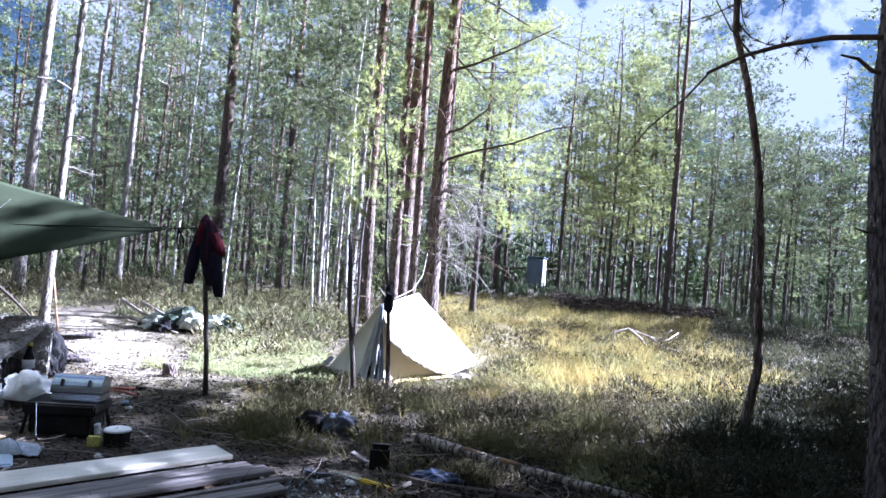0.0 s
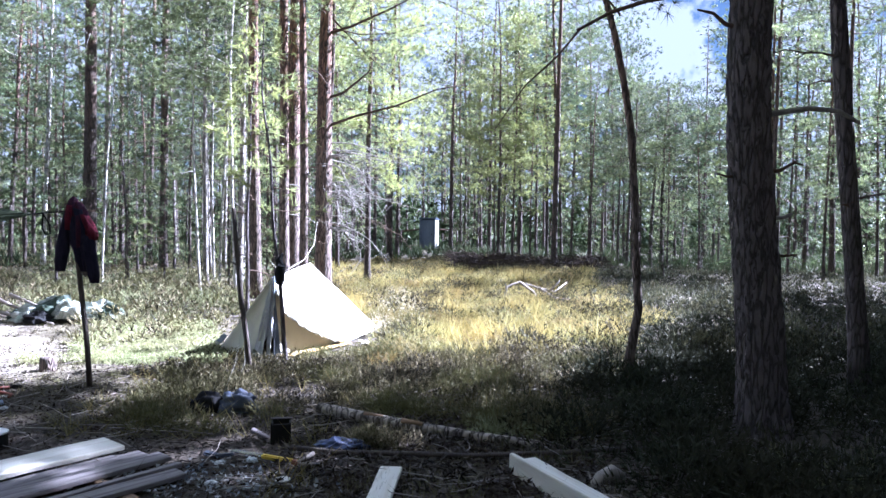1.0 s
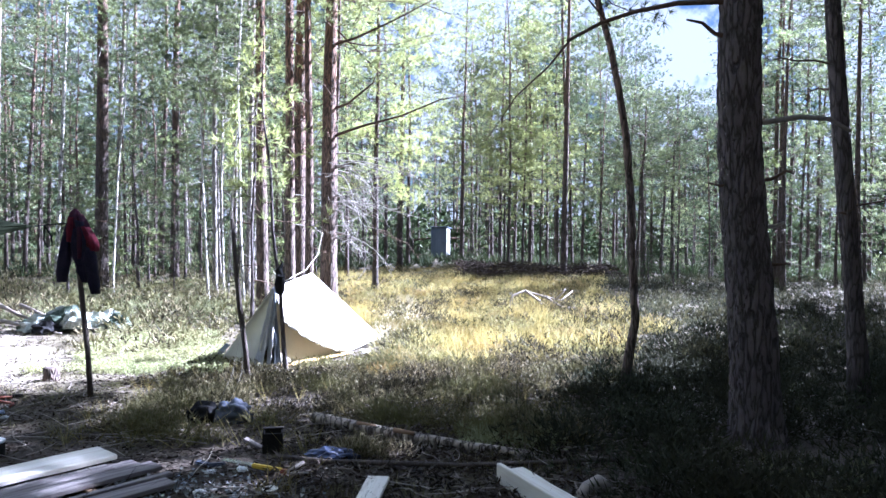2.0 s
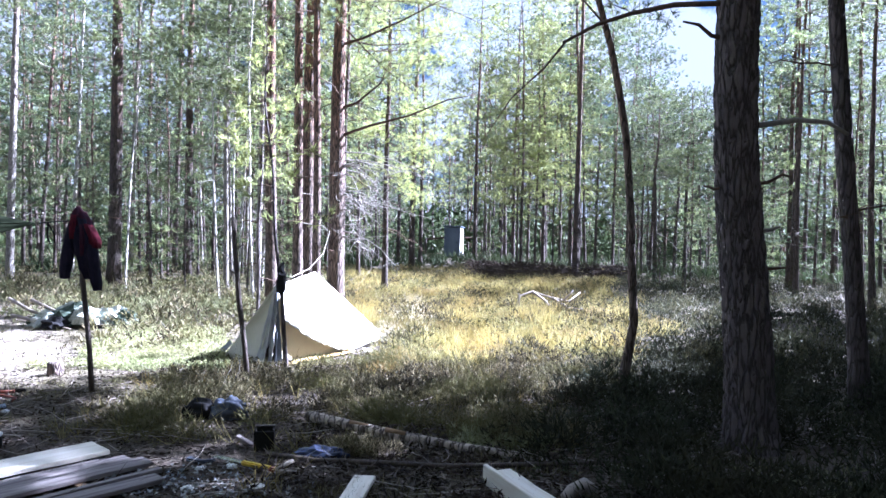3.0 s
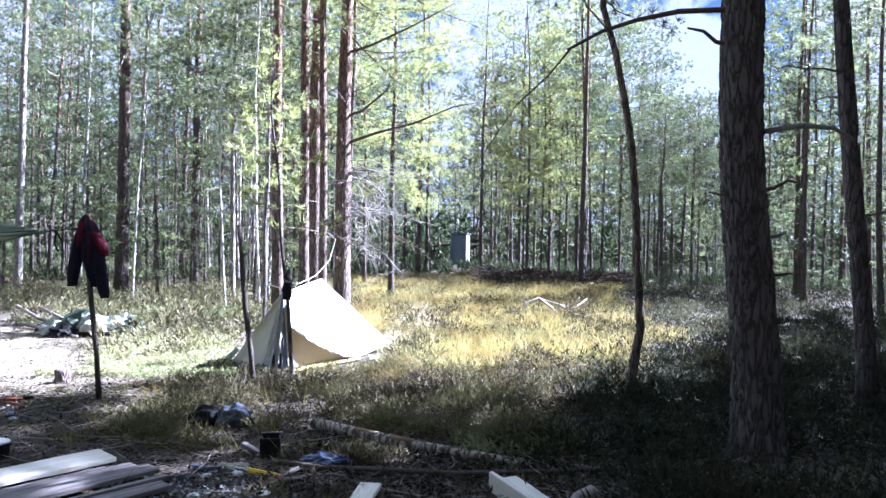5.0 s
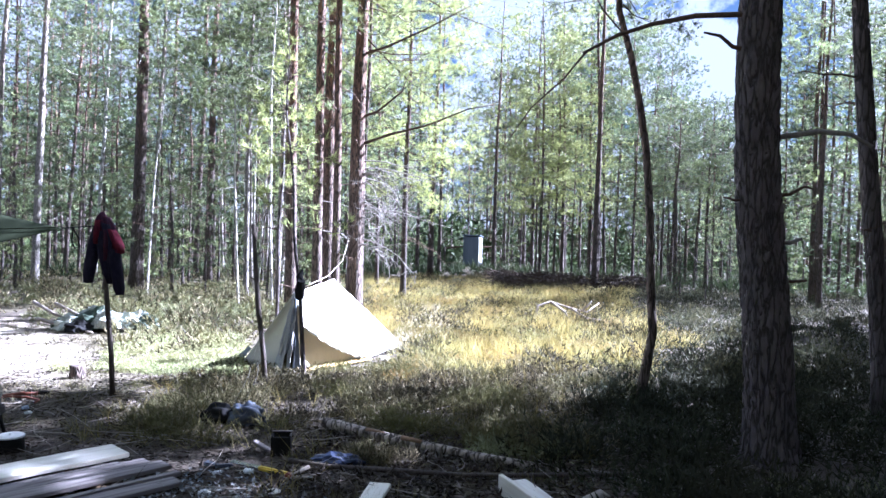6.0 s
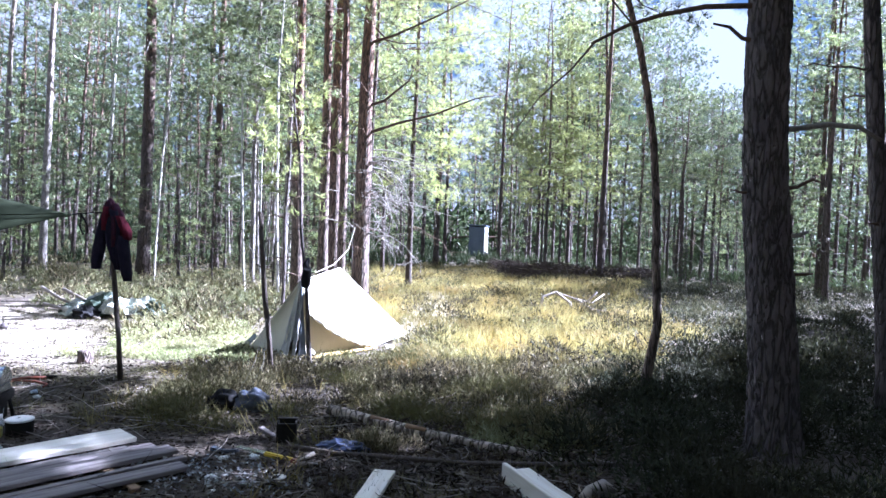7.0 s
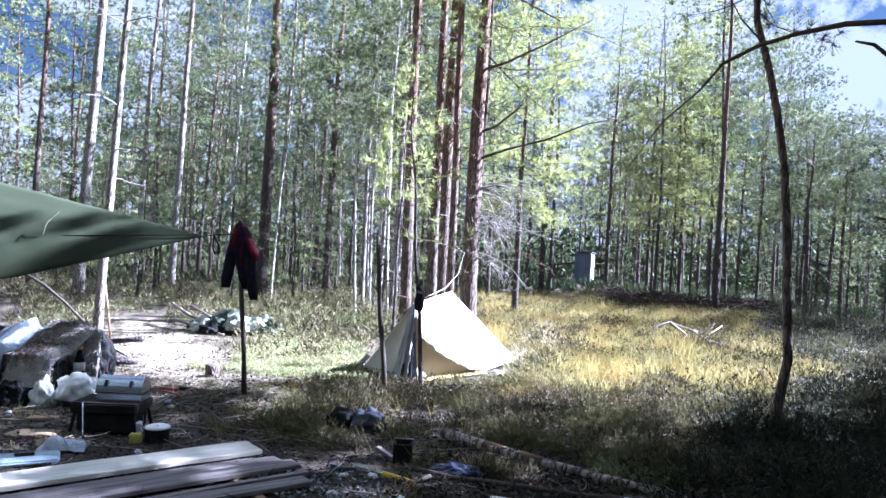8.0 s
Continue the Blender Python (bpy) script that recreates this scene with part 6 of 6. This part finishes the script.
c = np.stack([ch.normal(-1.5, 0.28, 420), ch.normal(4.14, 0.17, 420), ch.uniform(0.015, 0.04, 420)], 1)
v, f = tufts(c, ch.normal(size=c.shape) * [1, 1, 0.3], 1, 0.035, 0.02, 0.2, ch)
tagged(link_mesh("wood_chips", v, f, leafy("pale_chips", (0.16, 0.16, 0.15), (0.62, 0.61, 0.6), (0.24, 0.27, 0.31), 4.0, 0.0)), "pale wood chips and shavings by the platform", "wood chips", kind="stuff")

root = thing("root_stub", 0.78, 4.13, 0, 0, "weathered grey root end beside the fresh boards", "root")
bar("root", [(-0.12, -0.12, -0.02), (-0.03, -0.03, 0.05), (0.06, 0.03, 0.07), (0.13, 0.05, 0.03)], [0.035, 0.04, 0.035, 0.02], M_PALETWIG, root, 9, lump=0.1)
# bundle hung by cords from the pole
bd = thing("stuff_sack", -1.8, 5.68, 0.0, 0, "dark blue-grey sack lying at a pole", "bag")
part("sack", lump((0.14, 0.09, 0.12), 91, 0.45), M_BLUEGREY, bd, "", True).location = (0.06, -0.02, 0.06)
part("dark_sack", lump((0.16, 0.11, 0.1), 92, 0.45), M_BLACK, bd, "", True).location = (-0.17, 0.04, 0.05)
for x in (-0.04, 0.04):
    bar("cord", [(x - 0.02, 0.0, 0.15), (x - 0.06, 0.55, 0.3), (-0.18, 1.16, 0.62)], 0.0016, M_CORD, bd, 4)

# ---- clearing: dead branch, brushwood bank, booth ----
db = thing("dead_branch", 1.9, 13.9, 0, 0, "bleached dead branch in the grass", "branch")
for pts in ([(-0.55, -0.3, 0.0), (-0.46, -0.1, 0.34), (-0.2, 0, 0.42), (0.2, 0.1, 0.3), (0.55, 0.2, 0.22), (0.8, 0.3, 0.4)], [(0.2, 0.1, 0.3), (0.5, -0.05, 0.12), (0.8, -0.1, 0.1)], [(-0.2, 0, 0.42), (0.05, -0.2, 0.25), (0.15, -0.4, 0.05)], [(0.45, 0.18, 0.24), (0.62, 0.1, 0.45)]):
    bar("limb", pts, np.linspace(0.03, 0.012, len(pts)), M_PALETWIG, db, 6)
br = np.random.default_rng(95)
pcs = []
for _ in range(2200):
    x, y = br.uniform(0.9, 6.4), br.normal(25.2, 0.75)
    a = br.uniform(0, 6.28)
    d = np.array([math.cos(a), math.sin(a) * 0.5, br.uniform(-0.1, 0.35)])
    p = np.array([x, y, lift(x, y) + br.uniform(-0.05, 0.62) * math.exp(-((y - 25.2) / 1.1) ** 2)])
    pcs.append(tube([p, p + d * 0.3 + br.normal(size=3) * 0.06, p + d * br.uniform(0.4, 0.6)], [0.014, 0.01, 0.005], 4))
v, f = join(pcs)
tagged(link_mesh("brushwood", v, f, surface("dark_brushwood", (0.028, 0.02, 0.015), (0.05, 0.034, 0.025), fine=30)), "bank of dark brown brushwood across the clearing", "brushwood", kind="stuff")
M_BOOTH = surface("grey_blue_boards", (0.11, 0.135, 0.19), (0.14, 0.17, 0.23), (0.08, 0.095, 0.13), 2, 18, 0.85, 0.3, 0.01, stretch=(6, 6, 0.3))
# Sunlight on the privy's right side is put into this pale colour.
M_BOOTH_SUN = surface("sunlit_privy_side", (0.7, 0.7, 0.7), (0.6, 0.6, 0.62), fine=30)
booth = thing("privy", 0.5, 46.0, lift(0.5, 46.0), -14, "narrow grey-blue wooden privy, one side coloured pale for sunlight", "privy")
part("wall", block((1.0, 0.03, 1.9), 0.004, (0, -0.5, 0.95)), M_BOOTH, booth)
part("wall", block((1.0, 0.03, 1.9), 0.004, (0, 0.5, 0.95)), M_BOOTH, booth)
part("wall", block((0.03, 0.96, 1.9), 0.004, (-0.485, 0, 0.95)), M_BOOTH, booth)
part("wall", block((0.03, 0.96, 1.9), 0.004, (0.485, 0, 0.95)), M_BOOTH_SUN, booth, "side wall coloured pale for sunlight")
door = part("door", block((0.72, 0.025, 1.7), 0.004, (0, -0.535, 0.9)), M_BOOTH, booth)
part("handle", block((0.03, 0.04, 0.12), 0.004, (0.28, -0.57, 0.95)), M_IRON, door)
part("roof", block((1.15, 1.2, 0.07), 0.01, m=pose(0, 0, 1.95, -4, 0, 0)), M_BOOTH, booth)
for x in (-0.5, 0.5):
    part("corner_post", block((0.06, 0.06, 1.92), 0.004, (x, -0.53, 0.96)), M_BOOTH_SUN if x > 0 else M_BOOTH, booth)
fence = thing("rail", 0, 0, 0, 0, "dark horizontal rail between the far trunks", "rail")
bar("rail", [(-1.3, 45, 1.15), (0.2, 47, 1.3), (2.3, 46, 1.25)], 0.06, M_LIMB, fence, 6)
for x, y in ((-1.3, 45), (2.3, 46)):
    bar("post", [(x, y, -0.1), (x, y, 1.25)], 0.06, M_STICK, fence, 6)
